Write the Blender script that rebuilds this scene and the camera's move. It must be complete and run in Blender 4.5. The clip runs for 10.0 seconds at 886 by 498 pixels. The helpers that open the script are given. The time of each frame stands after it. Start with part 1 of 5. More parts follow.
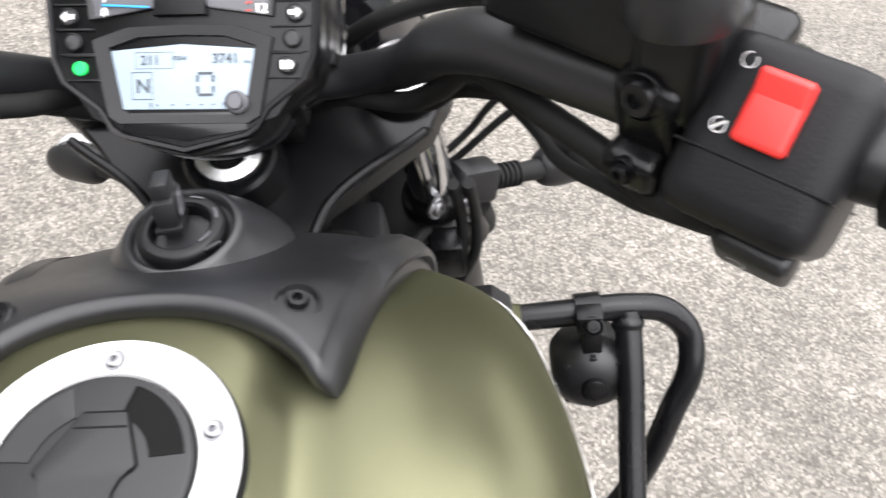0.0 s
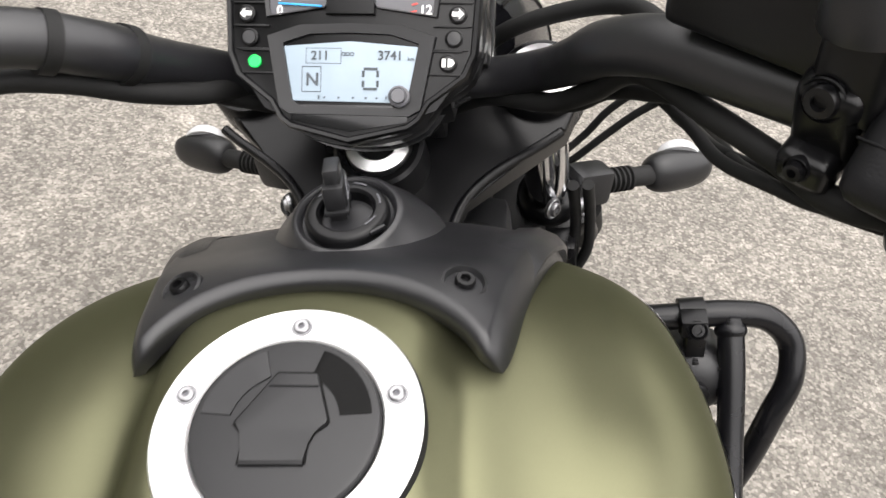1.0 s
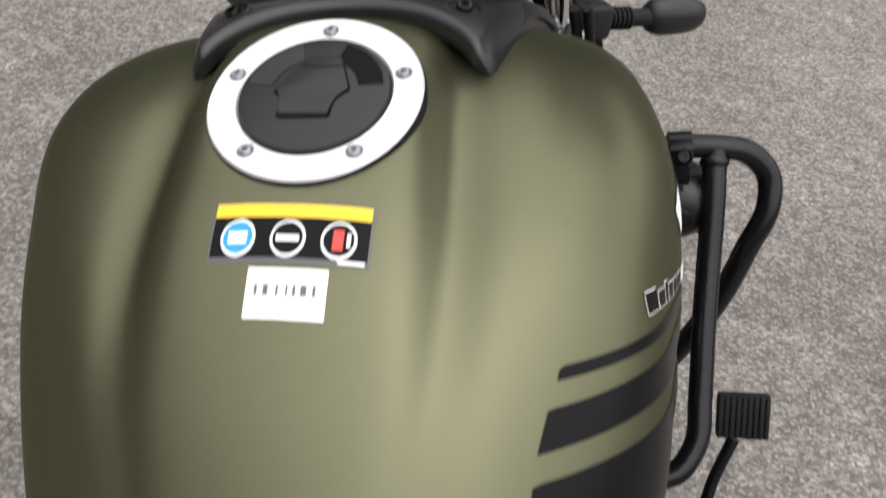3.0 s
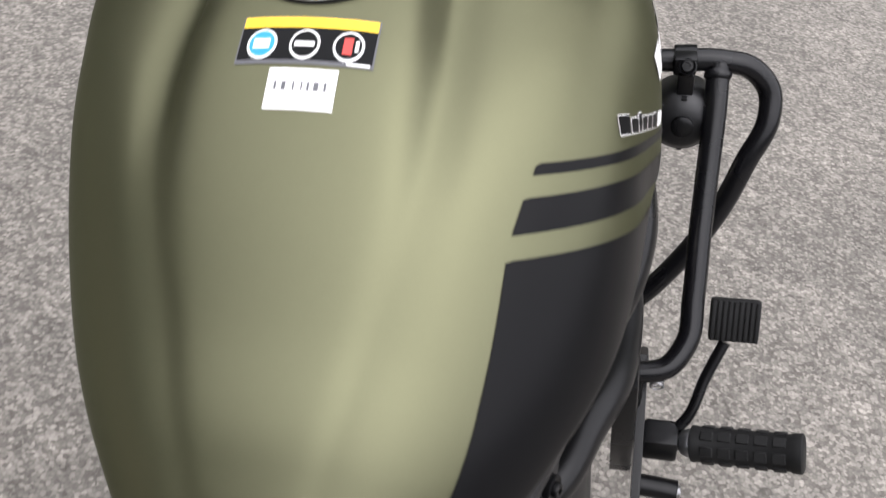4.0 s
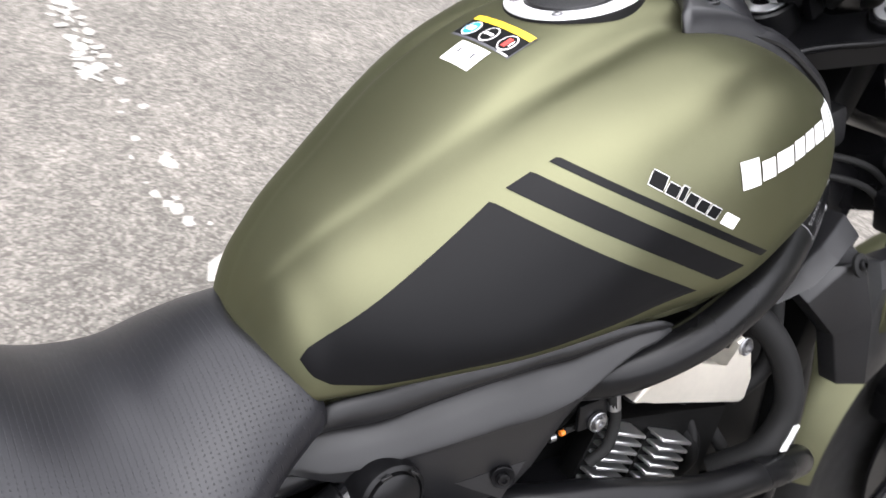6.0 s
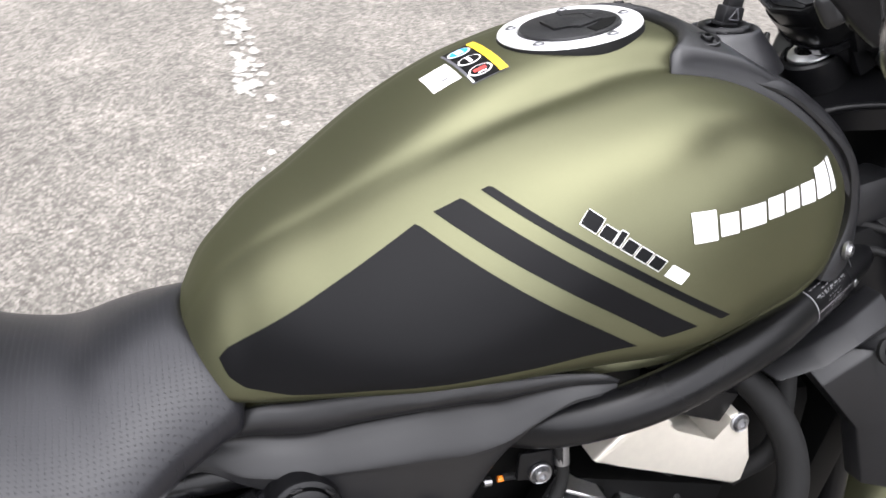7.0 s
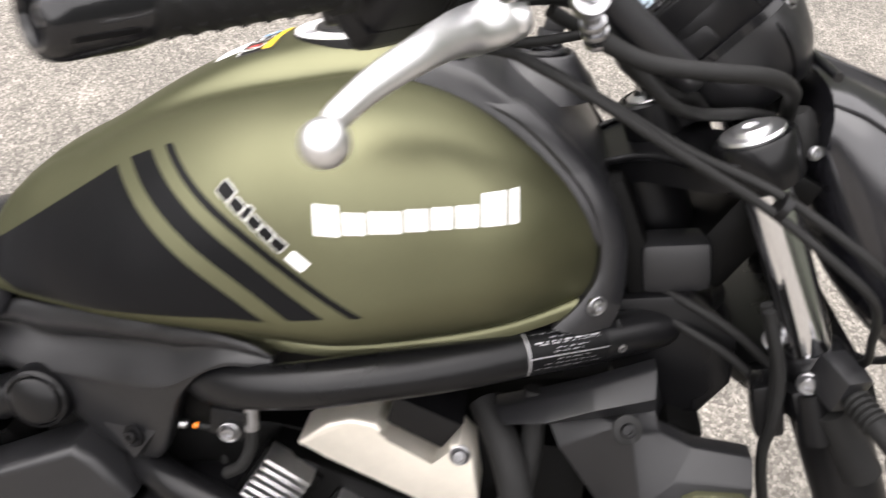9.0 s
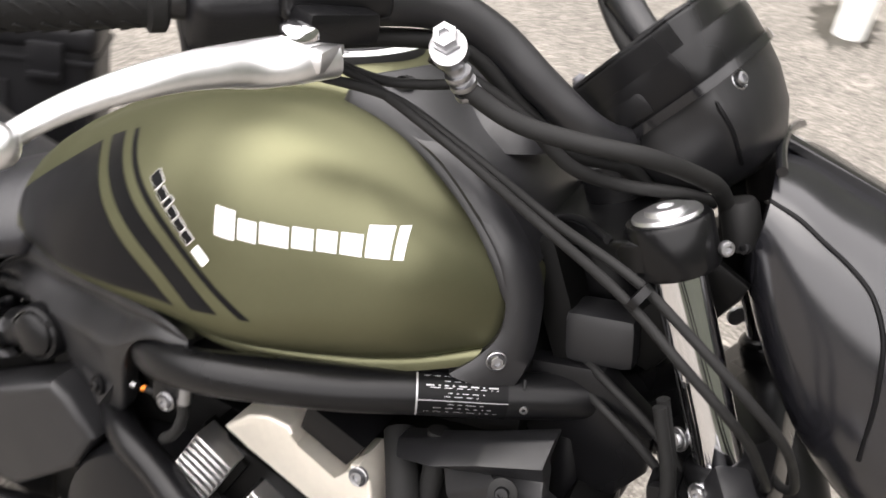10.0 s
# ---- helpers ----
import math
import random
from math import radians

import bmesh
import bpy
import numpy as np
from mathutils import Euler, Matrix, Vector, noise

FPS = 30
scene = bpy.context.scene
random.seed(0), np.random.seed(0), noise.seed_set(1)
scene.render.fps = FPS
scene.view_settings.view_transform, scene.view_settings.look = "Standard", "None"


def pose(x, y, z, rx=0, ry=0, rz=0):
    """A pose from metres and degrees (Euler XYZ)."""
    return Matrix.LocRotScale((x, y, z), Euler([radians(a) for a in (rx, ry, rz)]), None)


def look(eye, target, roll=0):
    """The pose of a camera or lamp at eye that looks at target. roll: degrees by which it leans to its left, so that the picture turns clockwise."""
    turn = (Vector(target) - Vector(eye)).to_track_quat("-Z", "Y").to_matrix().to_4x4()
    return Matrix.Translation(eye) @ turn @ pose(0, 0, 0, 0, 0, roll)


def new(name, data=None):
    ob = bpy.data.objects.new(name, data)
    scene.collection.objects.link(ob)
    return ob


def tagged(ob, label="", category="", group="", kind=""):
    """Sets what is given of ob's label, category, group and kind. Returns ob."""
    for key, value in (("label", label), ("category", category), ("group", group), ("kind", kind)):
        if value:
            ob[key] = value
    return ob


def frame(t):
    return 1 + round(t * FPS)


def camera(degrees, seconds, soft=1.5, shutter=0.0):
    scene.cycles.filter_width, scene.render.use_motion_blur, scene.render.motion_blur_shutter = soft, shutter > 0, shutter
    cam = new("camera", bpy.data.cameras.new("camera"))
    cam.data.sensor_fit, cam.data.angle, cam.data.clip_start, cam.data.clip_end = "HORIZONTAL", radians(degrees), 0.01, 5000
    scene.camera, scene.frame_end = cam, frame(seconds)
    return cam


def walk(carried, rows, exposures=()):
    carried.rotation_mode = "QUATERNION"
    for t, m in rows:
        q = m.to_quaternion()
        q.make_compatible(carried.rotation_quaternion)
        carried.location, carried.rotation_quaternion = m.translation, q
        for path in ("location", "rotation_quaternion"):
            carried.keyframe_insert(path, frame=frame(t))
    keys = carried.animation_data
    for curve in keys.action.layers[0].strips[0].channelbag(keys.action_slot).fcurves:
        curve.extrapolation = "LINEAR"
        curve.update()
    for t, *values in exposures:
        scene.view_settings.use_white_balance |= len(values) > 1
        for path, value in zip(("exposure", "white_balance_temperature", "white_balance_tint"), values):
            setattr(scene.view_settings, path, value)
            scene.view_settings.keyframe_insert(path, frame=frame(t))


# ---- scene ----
cam = camera(52.00, 10.0, shutter=0.5)
PATH = [
    (0.0, pose(-0.1350, -0.2041, 1.3086, 48.01, -8.35, 0.66)),
    (0.5, pose(-0.1732, -0.1986, 1.3064, 47.54, -8.42, 3.93)),
    (1.0, pose(-0.1864, -0.2351, 1.3127, 47.97, -7.93, 4.91)),
    (1.5, pose(-0.1828, -0.2817, 1.3258, 48.45, -7.20, 5.78)),
    (2.0, pose(-0.1736, -0.3134, 1.3294, 48.28, -7.19, 6.09)),
    (2.5, pose(-0.1605, -0.3567, 1.3034, 46.48, -7.98, 7.04)),
    (3.0, pose(-0.1466, -0.4014, 1.2848, 45.16, -8.35, 7.95)),
    (3.2, pose(-0.1419, -0.4217, 1.2757, 44.03, -8.61, 8.60)),
    (4.3, pose(-0.0645, -0.5751, 1.2635, 43.86, -9.46, 15.13)),
    (4.5, pose(-0.0310, -0.6175, 1.2648, 45.55, -10.85, 19.43)),
    (5.0, pose(0.0613, -0.6355, 1.2850, 46.85, -10.63, 29.85)),
    (5.5, pose(0.1652, -0.5893, 1.2934, 45.82, -8.88, 43.55)),
    (5.7, pose(0.2374, -0.5590, 1.2845, 49.15, -10.00, 51.06)),
    (6.8, pose(0.4060, -0.3886, 1.2966, 52.49, -6.68, 69.26)),
    (7.0, pose(0.3993, -0.3444, 1.2941, 51.64, -7.50, 73.01)),
    (7.5, pose(0.4162, -0.2372, 1.2995, 50.06, -6.06, 82.42)),
    (8.0, pose(0.4991, -0.0846, 1.3290, 51.05, -3.87, 95.26)),
    (8.5, pose(0.5428, 0.0476, 1.3601, 51.90, -3.82, 99.46)),
    (9.0, pose(0.4750, 0.1420, 1.3361, 50.52, -4.73, 98.44)),
    (9.5, pose(0.4092, 0.2504, 1.3403, 50.58, -3.09, 102.41)),
    (10.0, pose(0.3923, 0.3737, 1.3691, 49.82, -3.83, 116.98)),
]
from mathutils import bvhtree

EXPO = [(0.0, 2.20, 6250, 11), (1.0, 1.90, 6500, 10), (2.0, 1.65, 6500, 10), (2.5, 1.24, 6400, 11), (3.2, 1.10, 6250, 12), (4.5, 1.74, 6100, 13), (5.5, 2.00, 6100, 12), (7.5, 2.10, 6100, 12), (8.5, 2.12, 6350, 12), (10.0, 2.12, 6550, 12)]
walk(cam, PATH, EXPO)

# ---------------------------------------------------------------- light
world = bpy.data.worlds.new("overcast")
scene.world = world
world.use_nodes = True
wn, wl = world.node_tree.nodes, world.node_tree.links
sky = wn.new("ShaderNodeTexSky")
sky.sky_type = "NISHITA"
sky.sun_disc = False
sky.sun_elevation = radians(72)
sky.sun_rotation = radians(146)
sky.air_density, sky.dust_density, sky.ozone_density = 1.0, 6.0, 1.0
soft_sky = wn.new("ShaderNodeHueSaturation")
soft_sky.inputs["Saturation"].default_value = 0.35
wl.new(sky.outputs["Color"], soft_sky.inputs["Color"])
cloud = wn.new("ShaderNodeMix")
cloud.data_type = "RGBA"
cloud.inputs["Factor"].default_value = 0.85
cloud.inputs["B"].default_value = (6.55, 6.3, 6.2, 1)
wl.new(soft_sky.outputs["Color"], cloud.inputs["A"])
wl.new(cloud.outputs["Result"], wn["Background"].inputs["Color"])
wn["Background"].inputs["Strength"].default_value = 0.15
sun = new("sun", bpy.data.lights.new("sun", "SUN"))
sun.data.energy, sun.data.angle, sun.data.color = 0.5, radians(75), (1.0, 0.97, 0.93)
sun.matrix_world = look((1.0, -1.4, 4.6), (0, 0, 0))


# ---------------------------------------------------------------- materials
def material(name, colour, rough=0.5, metal=0.0, vary=0.08, scale=60.0, bump=0.0, bump_scale=400.0, stain=0.0, spec=0.5, coat=0.0):
    """Principled surface with grain and larger stains in the thing's own metres."""
    m = bpy.data.materials.new(name)
    m.use_nodes = True
    n, l = m.node_tree.nodes, m.node_tree.links
    p = n["Principled BSDF"]
    p.inputs["Roughness"].default_value = rough
    p.inputs["Metallic"].default_value = metal
    p.inputs["Specular IOR Level"].default_value = spec
    p.inputs["Coat Weight"].default_value = coat
    p.inputs["Coat Roughness"].default_value = 0.08
    co = n.new("ShaderNodeTexCoord")
    a = n.new("ShaderNodeTexNoise")
    a.inputs["Scale"].default_value, a.inputs["Detail"].default_value = scale, 4
    b = n.new("ShaderNodeTexNoise")
    b.inputs["Scale"].default_value, b.inputs["Detail"].default_value = scale / 8, 3
    l.new(co.outputs["Object"], a.inputs["Vector"])
    l.new(co.outputs["Object"], b.inputs["Vector"])
    add = n.new("ShaderNodeMath")
    add.operation = "ADD"
    l.new(a.outputs["Fac"], add.inputs[0])
    l.new(b.outputs["Fac"], add.inputs[1])
    rng = n.new("ShaderNodeMapRange")
    rng.inputs["From Min"].default_value, rng.inputs["From Max"].default_value = 0.6, 1.4
    rng.inputs["To Min"].default_value, rng.inputs["To Max"].default_value = 1 - vary, 1 + vary
    l.new(add.outputs[0], rng.inputs["Value"])
    mul = n.new("ShaderNodeVectorMath")
    mul.operation = "SCALE"
    mul.inputs[0].default_value = colour
    l.new(rng.outputs["Result"], mul.inputs["Scale"])
    l.new(mul.outputs["Vector"], p.inputs["Base Color"])
    rr = n.new("ShaderNodeMapRange")
    rr.inputs["From Min"].default_value, rr.inputs["From Max"].default_value = 0.3, 0.7
    rr.inputs["To Min"].default_value, rr.inputs["To Max"].default_value = rough * (1 - vary), min(1.0, rough * (1 + vary) + stain)
    l.new(b.outputs["Fac"], rr.inputs["Value"])
    l.new(rr.outputs["Result"], p.inputs["Roughness"])
    if bump:
        c = n.new("ShaderNodeTexNoise")
        c.inputs["Scale"].default_value, c.inputs["Detail"].default_value = bump_scale, 2
        l.new(co.outputs["Object"], c.inputs["Vector"])
        bp = n.new("ShaderNodeBump")
        bp.inputs["Strength"].default_value, bp.inputs["Distance"].default_value = bump, 0.001
        l.new(c.outputs["Fac"], bp.inputs["Height"])
        l.new(bp.outputs["Normal"], p.inputs["Normal"])
    return m


GREEN = material("matte olive metallic paint", (0.132, 0.132, 0.080), 0.43, 0.90, 0.03, 900, 0.03, 2500)
GREEN.node_tree.nodes["Principled BSDF"].inputs["Specular Tint"].default_value = (0.46, 0.49, 0.44, 1)
DECAL = material("matte black film", (0.004, 0.004, 0.0045), 0.34, 0.0, 0.05, 300, 0.0, 400, 0.0, 0.12)
PLASTIC = material("textured black plastic", (0.009, 0.009, 0.010), 0.37, 0.0, 0.12, 120, 0.12, 1800, 0.06, 0.44)
PADP = material("fine grained black cover plastic", (0.010, 0.010, 0.0115), 0.36, 0.0, 0.10, 140, 0.10, 2200, 0.05, 0.58)
SATIN = material("satin black coated metal", (0.004, 0.004, 0.0045), 0.27, 0.0, 0.1, 80, 0.05, 900, 0.05, 0.26)
GLOSS = material("gloss black paint", (0.006, 0.006, 0.007), 0.16, 0.0, 0.08, 60, 0.0, 400, 0.05, 0.4, 0.2)
NACELLE = material("satin black painted shell", (0.008, 0.008, 0.010), 0.19, 0.0, 0.06, 90, 0.02, 600, 0.04, 0.8)
GUARD = material("black powder coat", (0.005, 0.005, 0.006), 0.25, 0.0, 0.1, 90, 0.06, 500, 0.05, 0.3)
RUBBER = material("black rubber", (0.009, 0.009, 0.009), 0.58, 0.0, 0.15, 150, 0.1, 900, 0.1, 0.22)
# near-black for engine parts; also colours in the shade of gaps and hollows
DARK = material("engine and shaded gap black", (0.002, 0.002, 0.002), 0.45, 0.0, 0.2, 50, 0.1, 600, 0.15, 0.12)
CHROME = material("polished chrome", (0.78, 0.78, 0.80), 0.07, 1.0, 0.03, 60, 0.0, 400, 0.03)
ALU = material("brushed aluminium", (0.74, 0.74, 0.75), 0.34, 1.0, 0.06, 160, 0.08, 1600, 0.05)
ALUWHITE = material("satin silver ring", (0.86, 0.86, 0.86), 0.45, 0.55, 0.03, 300)
STEEL = material("bolt steel", (0.35, 0.35, 0.36), 0.35, 1.0, 0.12, 300)
ENGINE = material("warm silver engine paint", (0.72, 0.68, 0.60), 0.42, 0.55, 0.05, 120, 0.05, 700, 0.06)
WHITE = material("white print", (0.82, 0.82, 0.80), 0.5, 0.0, 0.03, 400)
YELLOW = material("yellow print", (0.85, 0.55, 0.02), 0.45, 0.0, 0.03, 400)
BLUE = material("blue print", (0.02, 0.28, 0.62), 0.45, 0.0, 0.03, 400)
REDP = material("red print", (0.55, 0.05, 0.04), 0.45, 0.0, 0.03, 400)
GREYP = material("grey film", (0.10, 0.10, 0.11), 0.4, 0.0, 0.05, 400)
RED = material("red switch plastic", (0.72, 0.035, 0.03), 0.35, 0.0, 0.05, 200)
ORANGE = material("amber reflector", (0.8, 0.22, 0.02), 0.2, 0.0, 0.05, 200)
LENS = material("smoked clear lens", (0.45, 0.45, 0.46), 0.12, 0.0, 0.1, 300)
CASEP = material("black case plastic", (0.006, 0.006, 0.007), 0.40, 0.0, 0.15, 60, 0.15, 700, 0.1, 0.25)


def emissive(name, colour, strength):
    m = material(name, colour, 0.4)
    p = m.node_tree.nodes["Principled BSDF"]
    p.inputs["Emission Color"].default_value = (*colour, 1)
    p.inputs["Emission Strength"].default_value = strength
    return m


LCD = emissive("backlit lcd", (0.27, 0.33, 0.385), 0.10)
LEDGREEN = emissive("lit green telltale", (0.01, 0.55, 0.09), 0.25)
INK = material("lcd ink", (0.075, 0.085, 0.095), 0.6, spec=0.2)


def seat_material():
    m = material("perforated black vinyl", (0.010, 0.010, 0.0125), 0.35, 0.0, 0.1, 60, 0.1, 1500, 0.06, 0.44)
    n, l = m.node_tree.nodes, m.node_tree.links
    p = n["Principled BSDF"]
    co = n.new("ShaderNodeTexCoord")
    sep = n.new("ShaderNodeSeparateXYZ")
    l.new(co.outputs["Object"], sep.inputs[0])
    waves = []
    for axis, pitch in ((0, 0.0034), (1, 0.0046)):
        k = n.new("ShaderNodeMath")
        k.operation = "MULTIPLY"
        k.inputs[1].default_value = math.pi / pitch
        l.new(sep.outputs[axis], k.inputs[0])
        s = n.new("ShaderNodeMath")
        s.operation = "SINE"
        l.new(k.outputs[0], s.inputs[0])
        a = n.new("ShaderNodeMath")
        a.operation = "ABSOLUTE"
        l.new(s.outputs[0], a.inputs[0])
        waves.append(a)
    both = n.new("ShaderNodeMath")
    both.operation = "MULTIPLY"
    l.new(waves[0].outputs[0], both.inputs[0])
    l.new(waves[1].outputs[0], both.inputs[1])
    hole = n.new("ShaderNodeMapRange")
    hole.interpolation_type = "SMOOTHSTEP"
    hole.inputs["From Min"].default_value, hole.inputs["From Max"].default_value = 0.86, 0.96
    hole.inputs["To Min"].default_value, hole.inputs["To Max"].default_value = 1.0, 0.0
    l.new(both.outputs[0], hole.inputs["Value"])
    b2 = n.new("ShaderNodeBump")
    b2.inputs["Strength"].default_value, b2.inputs["Distance"].default_value = 0.55, 0.001
    l.new(hole.outputs["Result"], b2.inputs["Height"])
    l.new(n["Bump"].outputs["Normal"], b2.inputs["Normal"])
    l.new(b2.outputs["Normal"], p.inputs["Normal"])
    return m


SEAT = seat_material()


def asphalt_material():
    m = bpy.data.materials.new("worn pale asphalt")
    m.use_nodes = True
    n, l = m.node_tree.nodes, m.node_tree.links
    p = n["Principled BSDF"]
    p.inputs["Roughness"].default_value = 0.85
    co = n.new("ShaderNodeTexCoord")

    def noise_node(scale, detail, rough=0.6):
        a = n.new("ShaderNodeTexNoise")
        a.inputs["Scale"].default_value, a.inputs["Detail"].default_value, a.inputs["Roughness"].default_value = scale, detail, rough
        l.new(co.outputs["Object"], a.inputs["Vector"])
        return a

    stones = n.new("ShaderNodeTexVoronoi")
    stones.inputs["Scale"].default_value = 150
    l.new(co.outputs["Object"], stones.inputs["Vector"])
    hue = n.new("ShaderNodeSeparateColor")
    l.new(stones.outputs["Color"], hue.inputs[0])
    ramp = n.new("ShaderNodeValToRGB")
    e = ramp.color_ramp.elements
    e[0].position, e[0].color = 0.0, (0.100, 0.091, 0.078, 1)
    e[1].position, e[1].color = 1.0, (0.275, 0.254, 0.224, 1)
    mid = ramp.color_ramp.elements.new(0.5)
    mid.color = (0.168, 0.155, 0.136, 1)
    l.new(hue.outputs[0], ramp.inputs[0])
    gaps = n.new("ShaderNodeMapRange")
    gaps.inputs["From Min"].default_value, gaps.inputs["From Max"].default_value = 0.35, 0.75
    gaps.inputs["To Min"].default_value, gaps.inputs["To Max"].default_value = 1.0, 0.80
    l.new(stones.outputs["Distance"], gaps.inputs["Value"])
    fine, blot, broad = noise_node(420, 3), noise_node(26, 5, 0.7), noise_node(1.6, 5)
    v1 = n.new("ShaderNodeMapRange")
    v1.inputs["From Min"].default_value, v1.inputs["From Max"].default_value = 0.3, 0.7
    v1.inputs["To Min"].default_value, v1.inputs["To Max"].default_value = 0.74, 1.24
    l.new(blot.outputs["Fac"], v1.inputs["Value"])
    v2 = n.new("ShaderNodeMapRange")
    v2.inputs["From Min"].default_value, v2.inputs["From Max"].default_value = 0.3, 0.7
    v2.inputs["To Min"].default_value, v2.inputs["To Max"].default_value = 0.8, 1.18
    l.new(broad.outputs["Fac"], v2.inputs["Value"])
    v3 = n.new("ShaderNodeMapRange")
    v3.inputs["From Min"].default_value, v3.inputs["From Max"].default_value = 0.3, 0.7
    v3.inputs["To Min"].default_value, v3.inputs["To Max"].default_value = 0.88, 1.12
    l.new(fine.outputs["Fac"], v3.inputs["Value"])
    f = gaps.outputs["Result"]
    pale = noise_node(5.5, 6, 0.72)
    v4 = n.new("ShaderNodeMapRange")
    v4.interpolation_type = "SMOOTHSTEP"
    v4.inputs["From Min"].default_value, v4.inputs["From Max"].default_value = 0.50, 0.68
    v4.inputs["To Min"].default_value, v4.inputs["To Max"].default_value = 0.95, 1.25
    l.new(pale.outputs["Fac"], v4.inputs["Value"])
    for v in (v1, v2, v3, v4):
        k = n.new("ShaderNodeMath")
        k.operation = "MULTIPLY"
        l.new(f, k.inputs[0])
        l.new(v.outputs["Result"], k.inputs[1])
        f = k.outputs[0]
    mul = n.new("ShaderNodeVectorMath")
    mul.operation = "SCALE"
    l.new(ramp.outputs["Color"], mul.inputs[0])
    l.new(f, mul.inputs["Scale"])
    l.new(mul.outputs["Vector"], p.inputs["Base Color"])
    bp = n.new("ShaderNodeBump")
    bp.inputs["Strength"].default_value, bp.inputs["Distance"].default_value = 0.5, 0.002
    l.new(f, bp.inputs["Height"])
    l.new(bp.outputs["Normal"], p.inputs["Normal"])
    return m


ASPHALT = asphalt_material()
PRINT = material("silver plate print", (0.38, 0.38, 0.39), 0.4, 0.6, 0.05, 300)
PAINT = material("worn white road paint", (0.40, 0.385, 0.35), 0.7, 0.0, 0.12, 90, 0.4, 300)
DAMP = material("damp dark asphalt", (0.045, 0.040, 0.031), 0.5, 0.0, 0.4, 40, 0.6, 160)


# ---------------------------------------------------------------- mesh helpers
def laid_on(ob, pts, lift):
    tree = bvhtree.BVHTree.FromPolygons([v.co for v in ob.data.vertices], [tuple(p.vertices) for p in ob.data.polygons])
    out = []
    for p in pts:
        loc, nrm, _, _ = tree.find_nearest(Vector(p))
        out.append((loc + nrm * lift, nrm))
    return out


def part(name, bm, mat, parent=None, label="", angle=38):
    me = bpy.data.meshes.new(name)
    bmesh.ops.recalc_face_normals(bm, faces=bm.faces)
    bm.to_mesh(me)
    bm.free()
    me.materials.append(mat)
    for f in me.polygons:
        f.use_smooth = True
    me.set_sharp_from_angle(angle=radians(angle))
    ob = new(name, me)
    if parent is not None:
        ob.parent = parent
    if label:
        ob["label"] = label
    return ob


def hermite(ts, vals, t):
    """Smooth curve through vals (rows) at knots ts, at the values t."""
    ts, vals, t = np.asarray(ts, float), np.asarray(vals, float), np.asarray(t, float)
    d = np.diff(vals, axis=0) / np.diff(ts)[:, None]
    m = np.zeros_like(vals)
    h = np.diff(ts)
    m[1:-1] = (d[:-1] * h[1:, None] + d[1:] * h[:-1, None]) / (h[1:] + h[:-1])[:, None]
    m[0], m[-1] = d[0], d[-1]
    i = np.clip(np.searchsorted(ts, t, side="right") - 1, 0, len(ts) - 2)
    u = ((t - ts[i]) / h[i])[:, None]
    hh = h[i][:, None]
    return ((2 * u**3 - 3 * u**2 + 1) * vals[i] + (u**3 - 2 * u**2 + u) * hh * m[i]
            + (-2 * u**3 + 3 * u**2) * vals[i + 1] + (u**3 - u**2) * hh * m[i + 1])


def smooth(points, n=40):
    p = np.asarray(points, float)
    s = np.concatenate([[0], np.cumsum(np.linalg.norm(np.diff(p, axis=0), axis=1))])
    return hermite(s, p, np.linspace(0, s[-1], n))


def grid(rows, bm=None, close=False, cap=False):
    """A skin over rows of points; close joins each row's ends; cap closes the first and last rows."""
    bm = bm or bmesh.new()
    vs = [[bm.verts.new(p) for p in r] for r in rows]
    for a, b in zip(vs, vs[1:]):
        k = len(a)
        for j in range(k if close else k - 1):
            bm.faces.new((a[j], a[(j + 1) % k], b[(j + 1) % k], b[j]))
    if cap:
        bm.faces.new(vs[0])
        bm.faces.new(vs[-1])
    return bm


def tube(points, r, seg=14, n=None, bm=None, flat=1.0):
    """A round bar along a smooth line; r is one radius or one for each given point."""
    p0 = np.asarray(points, float)
    n = n or max(2, 8 * (len(p0) - 1))
    p = smooth(p0, n) if len(p0) > 2 else np.linspace(p0[0], p0[1], n)
    rad = np.interp(np.linspace(0, 1, n), np.linspace(0, 1, len(p0)), r) if hasattr(r, "__len__") else np.full(n, r)
    rows, up = [], None
    for i in range(n):
        d = Vector(p[min(i + 1, n - 1)] - p[max(i - 1, 0)]).normalized()
        if up is None:
            up = d.orthogonal().normalized()
        up = (up - d * up.dot(d)).normalized()
        side = d.cross(up)
        c = Vector(p[i])
        rows.append([c + (up * math.cos(a) * flat + side * math.sin(a)) * rad[i] for a in (2 * math.pi * k / seg for k in range(seg))])
    return grid(rows, bm, True, True)


def lathe(origin, axis, profile, seg=28, bm=None):
    """A turned body: profile rows are (radius, height along the axis)."""
    ax = Vector(axis).normalized()
    u = ax.orthogonal().normalized()
    v = ax.cross(u)
    o = Vector(origin)
    rows = [[o + ax * h + (u * math.cos(a) + v * math.sin(a)) * max(r, 1e-5) for a in (2 * math.pi * k / seg for k in range(seg))] for r, h in profile]
    return grid(rows, bm, True, True)


def ring_mark(origin, axis, r0, r1, h=0.0005, seg=24, arc=1.0):
    """A thin flat printed ring, or an arc of one."""
    ax = Vector(axis).normalized()
    u = ax.orthogonal().normalized()
    v = ax.cross(u)
    n = max(4, int(seg * arc))
    ks = [2 * math.pi * arc * k / n for k in range(n if arc == 1.0 else n + 1)]
    return grid([[Vector(origin) + ax * h + (u * math.cos(a) + v * math.sin(a)) * r for a in ks] for r in (r0, r1)], close=arc == 1.0)


